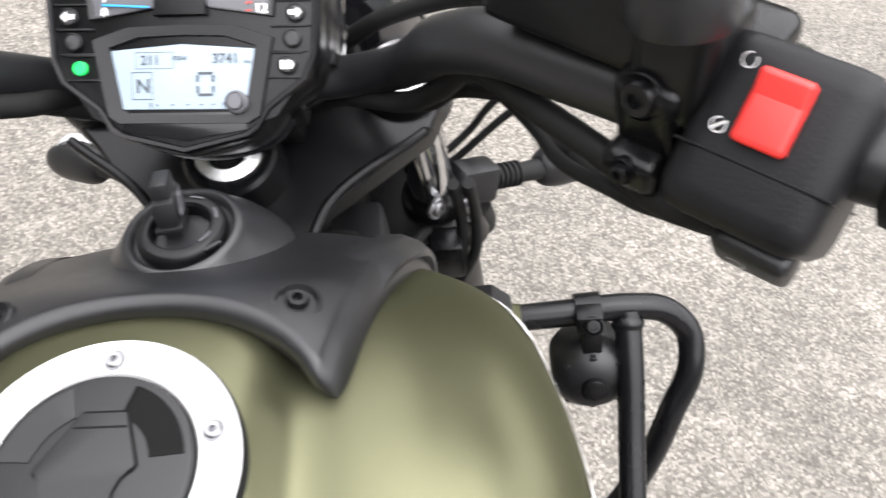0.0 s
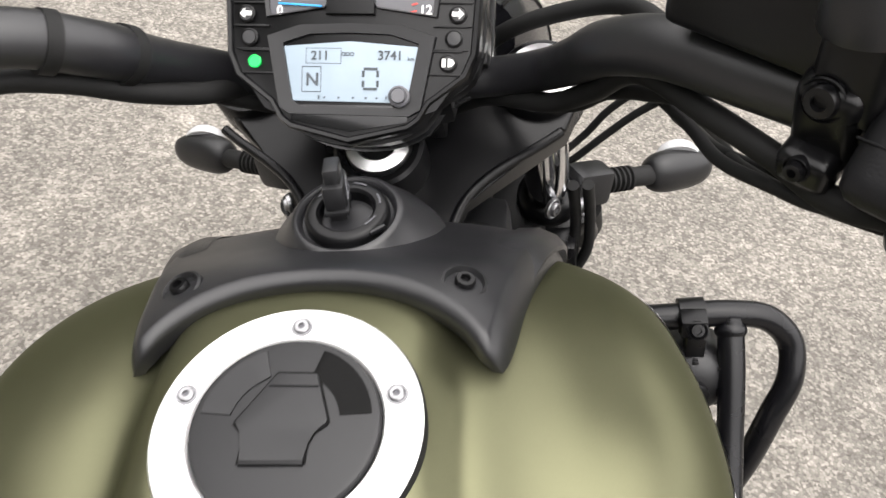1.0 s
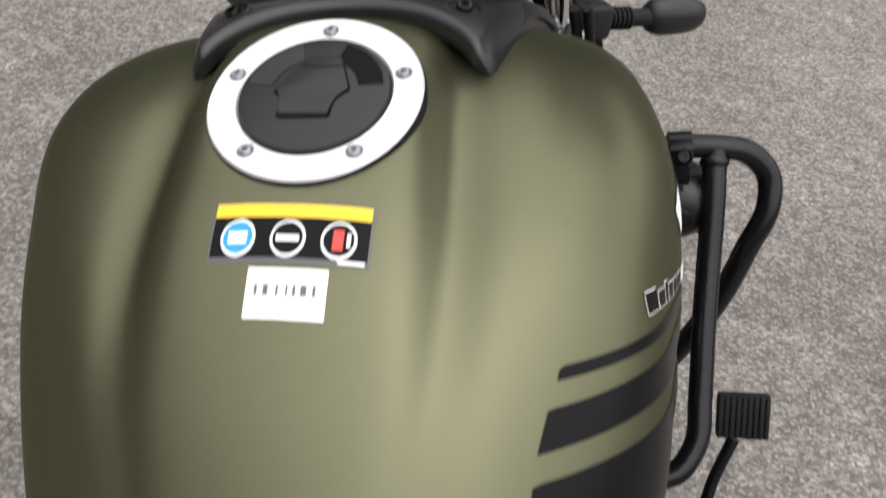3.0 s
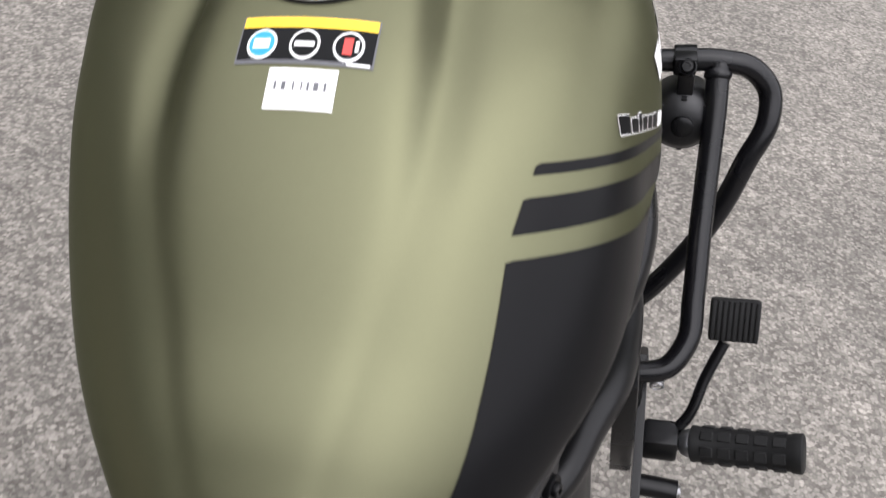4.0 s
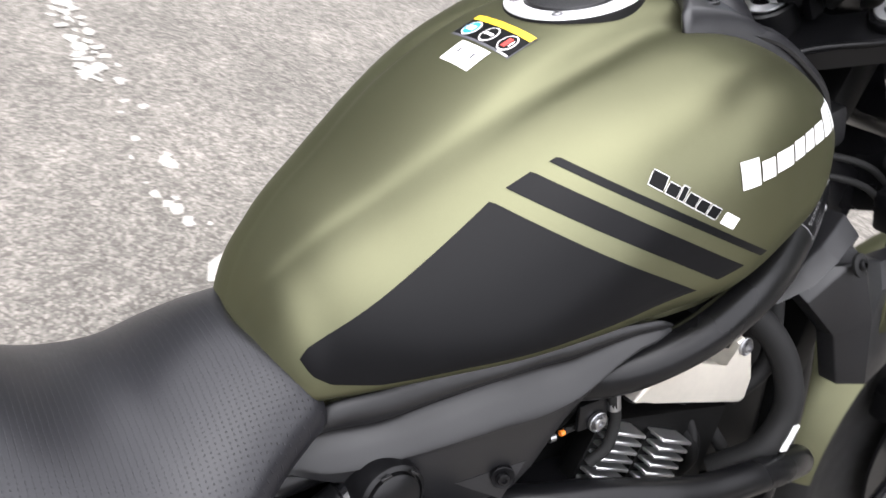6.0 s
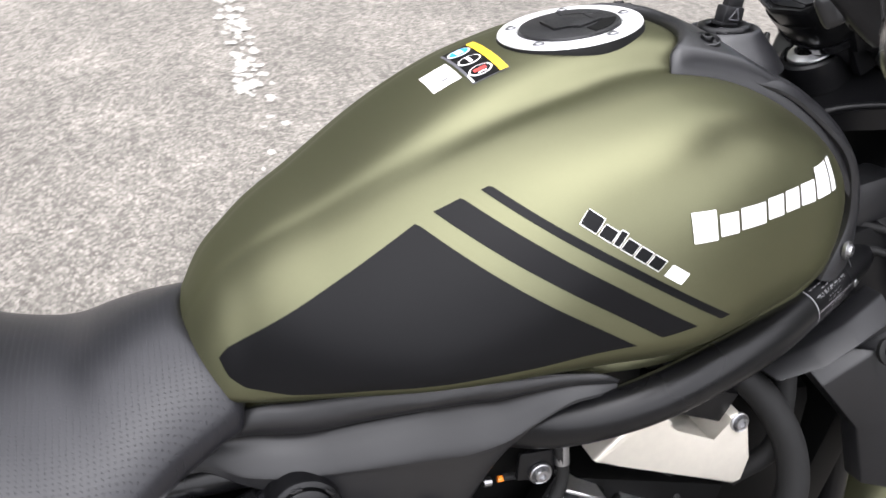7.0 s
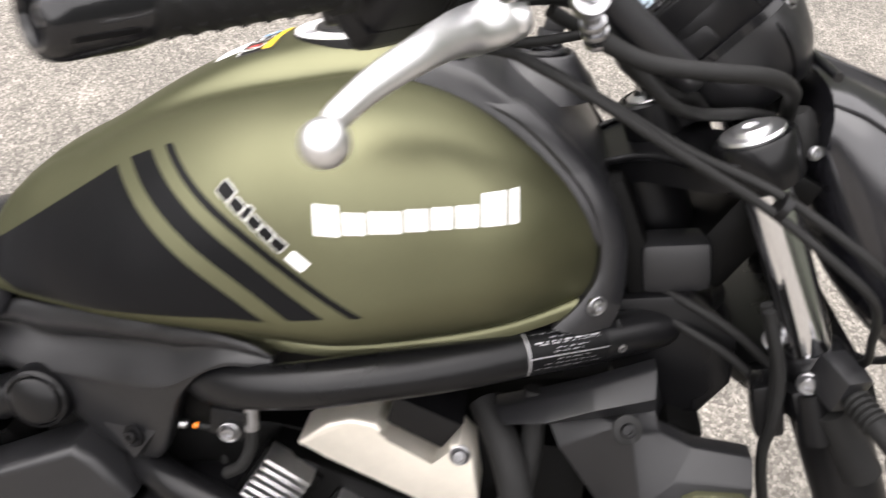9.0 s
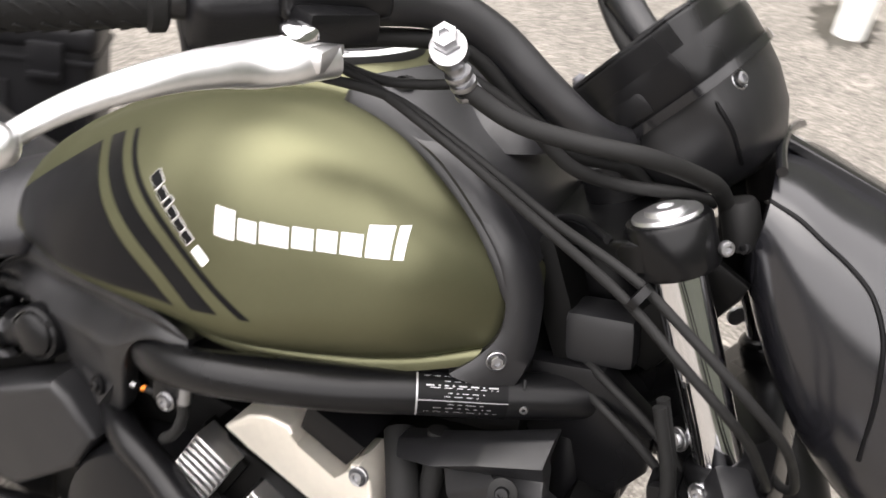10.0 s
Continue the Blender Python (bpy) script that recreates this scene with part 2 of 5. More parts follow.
def frame_of(origin, u, v):
    """A matrix with the x axis along u, y towards v, z out of both."""
    u = Vector(u).normalized()
    w = u.cross(Vector(v)).normalized()
    v = w.cross(u)
    m = Matrix((u, v, w)).transposed().to_4x4()
    return Matrix.Translation(origin) @ m


def rbox(size, bevel=0.003, m=Matrix(), bm=None, seg=2):
    """A box with rounded edges."""
    b = bmesh.new()
    bmesh.ops.create_cube(b, size=1.0)
    bmesh.ops.scale(b, vec=size, verts=b.verts)
    if bevel:
        bmesh.ops.bevel(b, geom=list(b.edges), offset=bevel, segments=seg, affect="EDGES", profile=0.6)
    bmesh.ops.transform(b, matrix=m, verts=b.verts)
    return merge(b, bm)


def merge(b, bm):
    if bm is None:
        return b
    me = bpy.data.meshes.new("joining")
    b.to_mesh(me)
    b.free()
    bm.from_mesh(me)
    bpy.data.meshes.remove(me)
    return bm


def prism(outline, depth, m=Matrix(), bevel=0.0, bm=None, seg=2):
    """A plate: an outline in the matrix's x, y plane, reaching from z=0 to z=depth."""
    b = bmesh.new()
    lo = [b.verts.new((x, y, 0)) for x, y in outline]
    hi = [b.verts.new((x, y, depth)) for x, y in outline]
    k = len(lo)
    b.faces.new(lo[::-1])
    b.faces.new(hi)
    for i in range(k):
        b.faces.new((lo[i], lo[(i + 1) % k], hi[(i + 1) % k], hi[i]))
    if bevel:
        edges = [e for e in b.edges if abs(e.verts[0].co.z - depth) < 1e-7 and abs(e.verts[1].co.z - depth) < 1e-7]
        bmesh.ops.bevel(b, geom=edges, offset=bevel, segments=seg, affect="EDGES", profile=0.6)
    bmesh.ops.transform(b, matrix=m, verts=b.verts)
    return merge(b, bm)


SIDE = Matrix(((0, 0, 1, 0), (1, 0, 0, 0), (0, 1, 0, 0), (0, 0, 0, 1)))  # outlines in (y, z), depth along x


def bolt(parent, place, axis, r=0.006, mat=None, name="bolt", washer=True, label=""):
    prof = ([(r * 1.5, -0.002), (r * 1.5, 0.001), (r * 1.35, 0.0016)] if washer else []) + [(r, 0.0), (r, 0.003), (r * 0.85, 0.0045), (r * 0.5, 0.0047), (r * 0.5, 0.002), (0, 0.002)]
    return part(name, lathe(place, axis, prof, 18), mat or STEEL, parent, label)


# ---------------------------------------------------------------- ground
bm = bmesh.new()
bmesh.ops.create_grid(bm, x_segments=8, y_segments=8, size=300)
tagged(part("ground", bm, ASPHALT), "worn pale grey-brown asphalt of a car park", "ground", kind="structure")

# unseen ring added round the car park: closes the horizon, darkens low reflections
RING_DARK = material("dark unseen ring", (0.075, 0.082, 0.062), 0.9, 0.0, 0.4, 3, 0.5, 6)
ring = []
for r, h in ((17.0, 0), (17.0, 1), (18.2, 1), (18.2, 0)):
    ring.append([(r * math.cos(a), r * math.sin(a), h * (7.6 - 4.6 * math.cos(a) + 5.0 * max(0.0, math.sin(a)) ** 2) - 0.2) for a in (2 * math.pi * k / 48 for k in range(48))])
tagged(part("unseen_ring", grid(ring, close=True), RING_DARK, None, "", 20), "unseen dark ring added to darken low reflections", "wall", kind="structure")

# ---------------------------------------------------------------- motorcycle, leaning on its side stand
LEAN = Matrix.Translation((0, 0, 0.0763)) @ Matrix.Rotation(radians(-14.14), 4, "Y")
bike = tagged(new("motorcycle"), "matte olive green cruiser motorcycle leaning on its side stand", "motorcycle")
bike.empty_display_size = 0.2
bike.matrix_world = LEAN

# fuel tank: stations along the bike with crown height, crease offset and depth, half width and its height, fullness, lip
TANK_Y = [-.325, -.3100, -.280, -.220, -.160, -.100, -.040, .030, .100, .165, .225]
CROWN = [.7170, .7490, .7830, .8270, .8720, .9085, .9322, .9475, .9374, .9042, .8601]
CREASE_X = [.0180, .0250, .0380, .0560, .0725, .0775, .0762, .0720, .0700, .0652, .0559]
CREASE_D = [.0015, .0030, .0050, .0080, .0130, .0205, .0245, .0235, .0205, .0165, .0120]
WIDTH = [.0580, .0800, .1030, .1440, .1735, .1880, .1940, .2010, .1890, .1660, .1040]
WIDTH_Z = [.6820, .6875, .6980, .7220, .7370, .7500, .7620, .7753, .8000, .8150, .8145]
FULL = [2.0, 1.95, 1.9, 1.72, 1.70, 2.2, 3.0, 3.6, 3.4, 2.7, 2.1]
LIP_X = [.0450, .0540, .0700, .0970, .1210, .1380, .1500, .1580, .1500, .1340, .1060]
LIP_Z = [.6680, .6725, .6800, .6960, .7090, .7180, .7240, .7310, .7450, .7620, .7820]
TANK_T = np.array([CROWN, CREASE_X, CREASE_D, WIDTH, WIDTH_Z, FULL, LIP_X, LIP_Z]).T


def tank_section(y):
    """Half section (x, z) from the crown over the crease and shoulder to the lower lip."""
    zc, xc, dc, w, zw, n, xl, zl = hermite(TANK_Y, TANK_T, [y])[0]
    zt = zc - dc
    u = np.linspace(0, 1, 80, endpoint=False)
    dome = min(.0075, .62 * dc)
    a = np.stack([u * xc, zc - dome * u ** 2 - (dc - dome) * u ** 9], 1)
    f = np.linspace(0, 1, 400) ** 1.5 * math.pi / 2
    b = np.stack([xc + (w - xc) * np.clip(np.sin(f), 1e-6, 1) ** (2 / n), zw + (zt - zw) * np.clip(np.cos(f), 1e-6, 1) ** (2 / n)], 1)
    ab = np.vstack([a, b])
    xs = np.arange(-14, 59) * ((xc + (w - xc) * .84) / 48)
    zs = np.interp(np.abs(xs), ab[:, 0], ab[:, 1])
    step = xs[1] - xs[0]
    ker = np.exp(-.5 * (np.arange(-9, 10) * step / .0036) ** 2)
    sm = np.convolve(zs, ker / ker.sum(), "same")[14:63]
    xm, grow = xs[14:63], math.exp(-.5 * ((y - .045) / .062) ** 2)
    dip = .0020 * min(1.0, dc / .018) * np.exp(-.5 * ((xm - xc - .012) / .009) ** 2)  # valley under the crown's edge
    scoop = grow * (.0015 * np.exp(-.5 * ((xm - .146) / .013) ** 2) - .0007 * np.exp(-.5 * ((xm - .169) / .007) ** 2))
    sm = sm - dip - scoop * np.clip((w - xm) / .02, 0, 1)
    blend = np.clip((np.arange(49) - 36) / 12, 0, 1)
    a = np.stack([xm, sm * (1 - blend) + zs[14:63] * blend], 1)
    f = np.linspace(math.asin(.84 ** (n / 2)), math.pi / 2, 13)[1:]
    b = np.stack([xc + (w - xc) * np.sin(f) ** (2 / n), zw + (zt - zw) * np.clip(np.cos(f), 1e-6, 1) ** (2 / n)], 1)
    f = np.linspace(0, 1, 13)[1:] * math.pi / 2
    c = np.stack([xl + (w - xl) * np.cos(f), zw + (zl - zw) * np.sin(f)], 1)
    d = np.array([(xl + .0045, zl - .002), (xl + .006, zl - .006), (xl + .0055, zl - .013), (xl - .02, zl - .015)])
    s = np.vstack([a, b, c, d])
    r = np.hypot(s[:, 0], y)
    seat_ = .94 + .2126 * y - .0018 + np.maximum(0, r - .0615) * .35
    s[:, 1] = np.where(r < .085, np.minimum(s[:, 1], seat_), s[:, 1])
    return s


def skew(z):
    """The tank sits a little askew to the filler cap's axis."""
    return -.0038 - .0606 * (z - .94)


def tank_side(y, z):
    """How far out the tank's flank lies at (y, z)."""
    s = tank_section(y)
    k = int(np.argmin(s[:, 1] > z)) if (s[:, 1] <= z).any() else len(s) - 1
    k = max(k, 1)
    a, b = s[k - 1], s[k]
    u = 0 if abs(b[1] - a[1]) < 1e-9 else (z - a[1]) / (b[1] - a[1])
    return float(a[0] + (b[0] - a[0]) * min(max(u, 0), 1))


def tank_top(x, y):
    s = tank_section(y)
    top = s[: int(np.argmax(s[:, 0])) + 1]
    return float(np.interp(abs(x - skew(.92)), top[:, 0], top[:, 1]))


def build_tank():
    ys = np.concatenate([np.linspace(-0.325, 0.195, 90), np.linspace(0.2, 0.225, 8)])
    rows = []
    for y in ys:
        s = tank_section(y)
        half = [(x, y, z) for x, z in s]
        rows.append([(skew(z) - 1.04 * x, yy, z) for x, yy, z in half[:0:-1]] + [(skew(z) + x, yy, z) for x, yy, z in half])
    rear = rows[0]
    pre = []
    for k, f in ((0.0, 0.55), (0.20, 0.80), (0.55, 0.93)):
        cx, cz = 0.0, 0.675
        pre.append([(p[0] * f, p[1] - 0.012 * (1 - k), cz + (p[2] - cz) * f) for p in rear])
    front = rows[-1]
    post = [[(p[0] * f, p[1] + d, 0.83 + (p[2] - 0.83) * f) for p in front] for f, d in ((0.88, 0.005), (0.65, 0.010))]
    return grid(pre + rows + post, cap=True)


tank = part("fuel_tank", build_tank(), GREEN, bike, "matte olive green metallic fuel tank with black stripes", 60)


def band_mesh(poly, off, nx=40, nz=14):
    """A film on the tank's flank: poly is a closed outline in (y, z), met twice by each upright line."""
    p = np.array(poly)
    y0, y1 = p[:, 0].min() + 1e-5, p[:, 0].max() - 1e-5
    q = np.roll(p, -1, axis=0)
    rows = []
    for y in np.linspace(y0, y1, nx):
        zs = []
        for a, b in zip(p, q):
            if (a[0] - y) * (b[0] - y) <= 0 and a[0] != b[0]:
                zs.append(a[1] + (b[1] - a[1]) * (y - a[0]) / (b[0] - a[0]))
        lo, hi = min(zs), max(zs)
        row = []
        for z in np.linspace(lo, hi, nz):
            x = tank_side(y, z)
            dx = (tank_side(y, z + 0.003) - tank_side(y, z - 0.003)) / 0.006
            dy = (tank_side(y + 0.003, z) - tank_side(y - 0.003, z)) / 0.006
            nrm = Vector((1, -dy, -dx)).normalized()
            v = Vector((x, y, z)) + nrm * off
            row.append((skew(v.z) + v.x, v.y, v.z))
        rows.append(row)
    return grid(rows)


def top_film(outline_or_box, off, n=10):
    """A film on the tank's crown: box is (x0, x1, y0, y1)."""
    x0, x1, y0, y1 = outline_or_box
    rows = [[(x, y, tank_top(x, y) + off) for x in np.linspace(x0, x1, n)] for y in np.linspace(y0, y1, n)]
    return grid(rows)


BIG = [(-.165, .831), (-.092, .7938), (-.053, .774), (-.0201, .757), (-.060, .7515), (-.128, .738), (-.202, .721), (-.255, .705), (-.285, .702), (-.297, .708), (-.302, .719), (-.297, .727)]
MID = [(-.1345, .8505), (-.090, .829), (-.045, .806), (.0, .7825), (.0244, .770), (-.0023, .763), (-.045, .7855), (-.09, .8085), (-.1533, .8393)]
THIN = [(-.1156, .8605), (-.059, .8325), (-.0235, .8145), (.016, .794), (.0526, .775), (.0440, .773), (.010, .7905), (-.03, .8108), (-.066, .829), (-.122, .857)]
part("side_panel_film", band_mesh(BIG, 0.0005, 90, 30), DECAL, tank, "matte black tank panel")
part("stripe", band_mesh(MID, 0.0005, 70, 16), DECAL, tank, "wide matte black stripe")
part("stripe", band_mesh(THIN, 0.0005, 70, 10), DECAL, tank, "thin matte black stripe")

# maker's mark and model mark as plain blocks
def mark_point(s, h, o, d, up):
    return (o[0] + d[0] * s + up[0] * h, o[1] + d[1] * s + up[1] * h)


def block(o, d, up, s0, s1, h0, h1, slant=0.0):
    return [mark_point(s, h, o, d, up) for s, h in ((s0, h0), (s1, h0), (s1 + slant, h1), (s0 + slant, h1))]


d, up = (1.0, .10), (-.17, 1.0)
at = 0.0
for w, hh in ((.0185, .0215), (.0155, .0155), (.0225, .0155), (.0155, .0155), (.0145, .0155), (.0155, .0155), (.0165, .0220), (.0065, .0220)):
    part("mark_block", band_mesh(block((.0125 + at, .8332 + .195 * at - .000136 * (at / .0185) ** 2), d, up, 0, w, 0, hh), 0.0009, 30, 8), WHITE, tank, "white block of the maker's mark")
    at += w + 0.0021
o, d, up = (-.0665, .8455), (.865, -.502), (.42, .907)
at = 0.0
for k, w in enumerate((.0125, .0105, .0055, .0100, .0105, .0105, .0155)):
    if k == 6:
        at += 0.004
    hh = .0125 if k in (0, 2) else .0100
    part("model_mark_block", band_mesh(block(o, d, up, at, at + w, 0, hh, 0.002), 0.0007, 8, 8), WHITE, tank, "white outline of the model mark")
    part("model_mark_core", band_mesh(block(o, d, up, at + .0005, at + w - .0005, .0006, hh - .0006, 0.0018), 0.0010, 6, 6), DECAL if k < 6 else WHITE, tank)
    at += w + 0.0008

# filler ring, cap and its bolts
CAPN = Vector((0, -math.sin(radians(12)), math.cos(radians(12))))
CAPM = frame_of((0, 0, 0.940), (1, 0, 0), (0, math.cos(radians(12)), math.sin(radians(12))))
CAPO = Vector((0, 0, 0.940))
part("ring_gasket", lathe(CAPO, CAPN, [(.0605, -.016), (.0612, -.0015), (.0606, .0003), (.040, .0003)], 72), RUBBER, tank)
part("filler_ring", lathe(CAPO, CAPN, [(.0603, -.004), (.0603, .0010), (.0593, .0022), (.0440, .0022), (.0428, .0005), (.0428, -.004)], 72), ALUWHITE, tank, "brushed silver filler ring")
part("filler_cap", lathe(CAPO, CAPN, [(.0424, -.004), (.0424, .0020), (.0414, .0038), (.0396, .0043), (.0, .0046)], 64), PLASTIC, tank, "black fuel cap with key flap")
for k in range(5):
    a = radians(72 * k)
    c = CAPM @ Vector((0.0500 * math.sin(a), 0.0500 * math.cos(a), 0.0022))
    part("bolt_socket", lathe(c, CAPN, [(.0050, -.001), (.0050, .0002), (.0, .0002)], 20), GREYP, tank)
    part("ring_bolt", lathe(c, CAPN, [(.0046, -.001), (.0046, .0004), (.0042, .0004), (.0042, -.0002), (.0036, -.0002), (.0036, .0010), (.0030, .0016), (.0017, .0016), (.0017, -.0005), (.0, -.0005)], 20), STEEL, tank)


def cap_plate(outline, z0, depth, bevel=0.0006):
    return prism(outline, depth, CAPM @ Matrix.Translation((0, 0, z0)), bevel)


flap = [(-.0060, .0242), (.0120, .0238), (.0195, .0015), (.0188, -.0005), (.0140, -.0042), (.0120, -.0090), (.0120, -.0172), (-.0165, -.0176), (-.0160, -.0090), (-.0172, -.0042), (-.0212, -.0005), (-.0205, .0020)]
part("flap_gap", cap_plate([(x * 1.05, y * 1.05) for x, y in flap], 0.0046, 0.0003, 0), DARK, tank)
part("key_flap", cap_plate(flap, 0.0046, 0.0014), PLASTIC, tank, "black keyhole flap")
part("flap_hinge", cap_plate([(-.0160, -.0192), (.0118, -.0188), (.0118, -.0166), (-.0160, -.0170)], 0.0046, 0.0018, 0.0005), SATIN, tank)
wedge = []
for k in range(13):
    a = radians(20 + 62 * k / 12)
    wedge.append((0.0385 * math.sin(a), 0.0385 * math.cos(a)))
for k in range(9):
    a = radians(80 - 58 * k / 8)
    wedge.append((0.0245 * math.sin(a), 0.0245 * math.cos(a)))
# flat near-black plate; the shade of the grip's hollow is in its colour
part("grip_recess", cap_plate(wedge, 0.0038, 0.0010, 0.0002), DARK, tank, "finger grip of the cap, its hollow's shade coloured in")
part("grip_recess", cap_plate([(-x, y) for x, y in wedge], 0.0038, 0.0012, 0.0004), PLASTIC, tank)
part("cap_groove", cap_plate([(-.0088, .0182), (.0135, .0178), (.0135, .0169), (-.0088, .0173)], 0.0056, 0.0006, 0), DECAL, tank)

# stickers on the crown
part("warning_sticker", top_film((-.0385, .0445, -.0985, -.0690), .0006, 12), GREYP, tank, "grey rimmed warning sticker")
part("sticker_face", top_film((-.0375, .0435, -.0963, -.0698), .0009, 12), DECAL, tank)
part("yellow_bar", top_film((-.0375, .0435, -.0766, -.0698), .0012, 10), YELLOW, tank, "yellow warning bar")


def disc_film(x, y, r, off, r_in=0.0, n=24):
    ks = [2 * math.pi * k / n for k in range(n)]
    rows = [[(x + q * math.cos(a), y + q * math.sin(a), tank_top(x + q * math.cos(a), y + q * math.sin(a)) + off) for a in ks] for q in (max(r_in, r * 0.02), r)]
    return grid(rows, close=True)


for x, m in ((-.0235, BLUE), (.0025, DECAL), (.0285, DECAL)):
    part("pictogram_rim", disc_film(x, -.0872, .0092, .0013), WHITE, tank)
    part("pictogram", disc_film(x, -.0872, .0078, .0016), m, tank)
part("pictogram_shape", top_film((-.0285, -.0185, -.0905, -.0845), .0019, 6), WHITE, tank)
part("pictogram_shape", top_film((-.0035, .0085, -.0890, -.0860), .0019, 6), WHITE, tank)
part("pictogram_shape", top_film((.0255, .0310, -.0925, -.0825), .0019, 6), REDP, tank)
part("pictogram_shape", top_film((.0325, .0345, -.0905, -.0840), .0019, 6), WHITE, tank)
part("sticker_code", top_film((.0290, .0425, -.0982, -.0966), .0012, 6), WHITE, tank)
part("tyre_label", top_film((-.0155, .0255, -.1235, -.1010), .0006, 12), WHITE, tank, "white paper label with faint print")
for x0, x1 in ((-.0110, -.0095), (-.0065, -.0040), (.0000, .0012), (.0050, .0060), (.0085, .0100), (.0125, .0155), (.0185, .0200)):
    part("print_bar", top_film((x0, x1, -.1135, -.1085), .0009, 4), GREYP, tank)


# black cover on the tank's front with the ignition lock
PAD_Y = [.036, .060, .086, .134, .175, .205, .228]
PAD_OUT = [(.0895, .9290), (.0955, .9310), (.0995, .9275), (.1080, .9130), (.1150, .8860), (.1185, .8560), (.1190, .8280)]
PAD_C = [.957, .956, .9525, .9290, .9080, .8850, .8500]


def pad_edge(y):
    xo, ze = hermite(PAD_Y, PAD_OUT, [y])[0]
    zc = float(hermite(PAD_Y, np.array(PAD_C)[:, None], [y])[0][0])
    return xo, ze, zc


def pad_z(x, y):
    xo, ze, zc = pad_edge(y)
    xk, zk = xo - .0085, ze + min(.011, .5 * (zc - ze))
    if abs(x) < xk:
        return zc - (zc - zk) * (abs(x) / xk) ** 2.6
    return zk - (zk - ze) * (abs(x) - xk) / (xo - xk)


def pad_rear(t):
    """Where the cover's rear edge, an arc round the filler ring, crosses the line t of the way out."""
    x = t * .0925
    return math.sqrt(.1095**2 - x * x) - .0265 + .014 * max(0.0, (t - .84) / .16) ** 2


def build_pad():
    bm = bmesh.new()
    ts = np.concatenate([np.linspace(-1, -.86, 9, endpoint=False), np.linspace(-.86, .86, 43), np.linspace(.86, 1, 10)[1:]])
    rows = []
    for t in ts:
        y0 = pad_rear(abs(t))
        row = []
        for y, drop in ((y0 + .0012, .016), (y0 - .0006, .008)):
            row.append((t * pad_edge(y0)[0], y, pad_z(t * pad_edge(y0)[0], y0) - drop))
        for y in np.concatenate([np.linspace(y0, y0 + .010, 7), np.linspace(y0 + .010, .228, 40)[1:]]):
            xo = pad_edge(y)[0]
            x = t * xo
            z = pad_z(x, y) - .0050 * max(0.0, 1 - (y - y0) / .007) ** 2 - .0050 * max(0.0, 1 - (xo - abs(x)) / .005) ** 2
            row.append((x, y, z))
        rows.append(row)
    for first, sgn in ((True, -1), (False, 1)):
        edge = rows[0] if first else rows[-1]
        for d, o in ((.007, .0012), (.014, .0)):
            extra = [(x + sgn * o, y, z - d) for x, y, z in edge]
            if first:
                rows.insert(0, extra)
            else:
                rows.append(extra)
    return grid(rows, bm)


pad = part("tank_cover", build_pad(), PADP, bike, "black plastic cover over the front of the tank", 45)
# its two arms run down the tank's front corners
for sgn in (1, -1):
    rows = []
    outer = smooth([(.1015, .108, .9170), (.1095, .138, .9085), (.1165, .172, .8868), (.1215, .207, .853), (.1210, .2190, .824), (.1225, .2210, .797), (.1285, .2095, .772), (.1380, .1930, .754)], 44)
    inner = smooth([(.0900, .112, .9260), (.0955, .142, .9200), (.1030, .175, .9010), (.1050, .216, .866), (.1040, .2360, .836), (.1080, .2440, .800), (.1120, .2440, .764), (.1160, .236, .741)], 44)
    for a, b in zip(outer, inner):
        mid = (a + b) / 2 + np.array([.0035, .002, .001])
        rows.append([(sgn * p[0], p[1], p[2]) for p in (a - np.array([.010, .004, 0]), a, (a * 2 + mid) / 3 + np.array([.002, 0, .0]), mid, b, b - np.array([.012, 0, 0]))])
    part("cover_arm", grid(rows), PADP, pad, "flat black arm of the cover", 50)
    bolt(pad, (sgn * .1265, .2245, .7745), (sgn * 0.85, .5, .1), .0055, STEEL, "cover_bolt")
    zt = pad_z(.072, .084)
    part("screw_well", lathe((sgn * .072, .084, zt), (sgn * .25, -.1, 1), [(.0118, -.002), (.0114, .0006), (.0100, .0012), (.0085, -.0016), (.0, -.0016)], 28), PLASTIC, pad)
    bolt(pad, (sgn * .072, .084, zt - .0008), (sgn * .25, -.1, 1), .0052, SATIN, "cover_screw", False)
LOCKN = (0, -.10, .995)
LOCKO = (.002, .149, .930)
part("lock_boss", lathe(LOCKO, LOCKN, [(.054, -.024), (.046, -.010), (.040, -.0035), (.0350, .0035), (.0318, .0082), (.0300, .0098), (.0282, .0100), (.0266, .0088), (.0256, .0055), (.0246, .0052), (.0, .0052)], 56), PADP, pad, "raised black boss round the ignition lock")
part("lock_collar", lathe(LOCKO, LOCKN, [(.0240, .000), (.0238, .0095), (.0226, .0122), (.0208, .0132), (.0168, .0128), (.0152, .0112), (.0146, .004), (.0142, -.010), (.0, -.010)], 48), SATIN, pad, "black ignition collar with small print")
for a in (-.8, .15, 1.1, 2.3):
    for k in range(5):
        q = a + .085 * k
        c = Vector(LOCKO) + Vector((.0188 * math.cos(q), .0188 * math.sin(q), .0134 + .0019 * math.sin(q)))
        part("collar_print", rbox((.0010, .0016, .0003), 0, Matrix.Translation(c) @ Matrix.Rotation(q, 4, "Z")), GREYP, pad)
part("lock_barrel", lathe((.005, .146, .924), LOCKN, [(.0085, -.008), (.0085, .005), (.0075, .0062), (.0045, .0062), (.0040, .0050), (.0, .0050)], 28), ALU, pad, "metal ignition barrel")
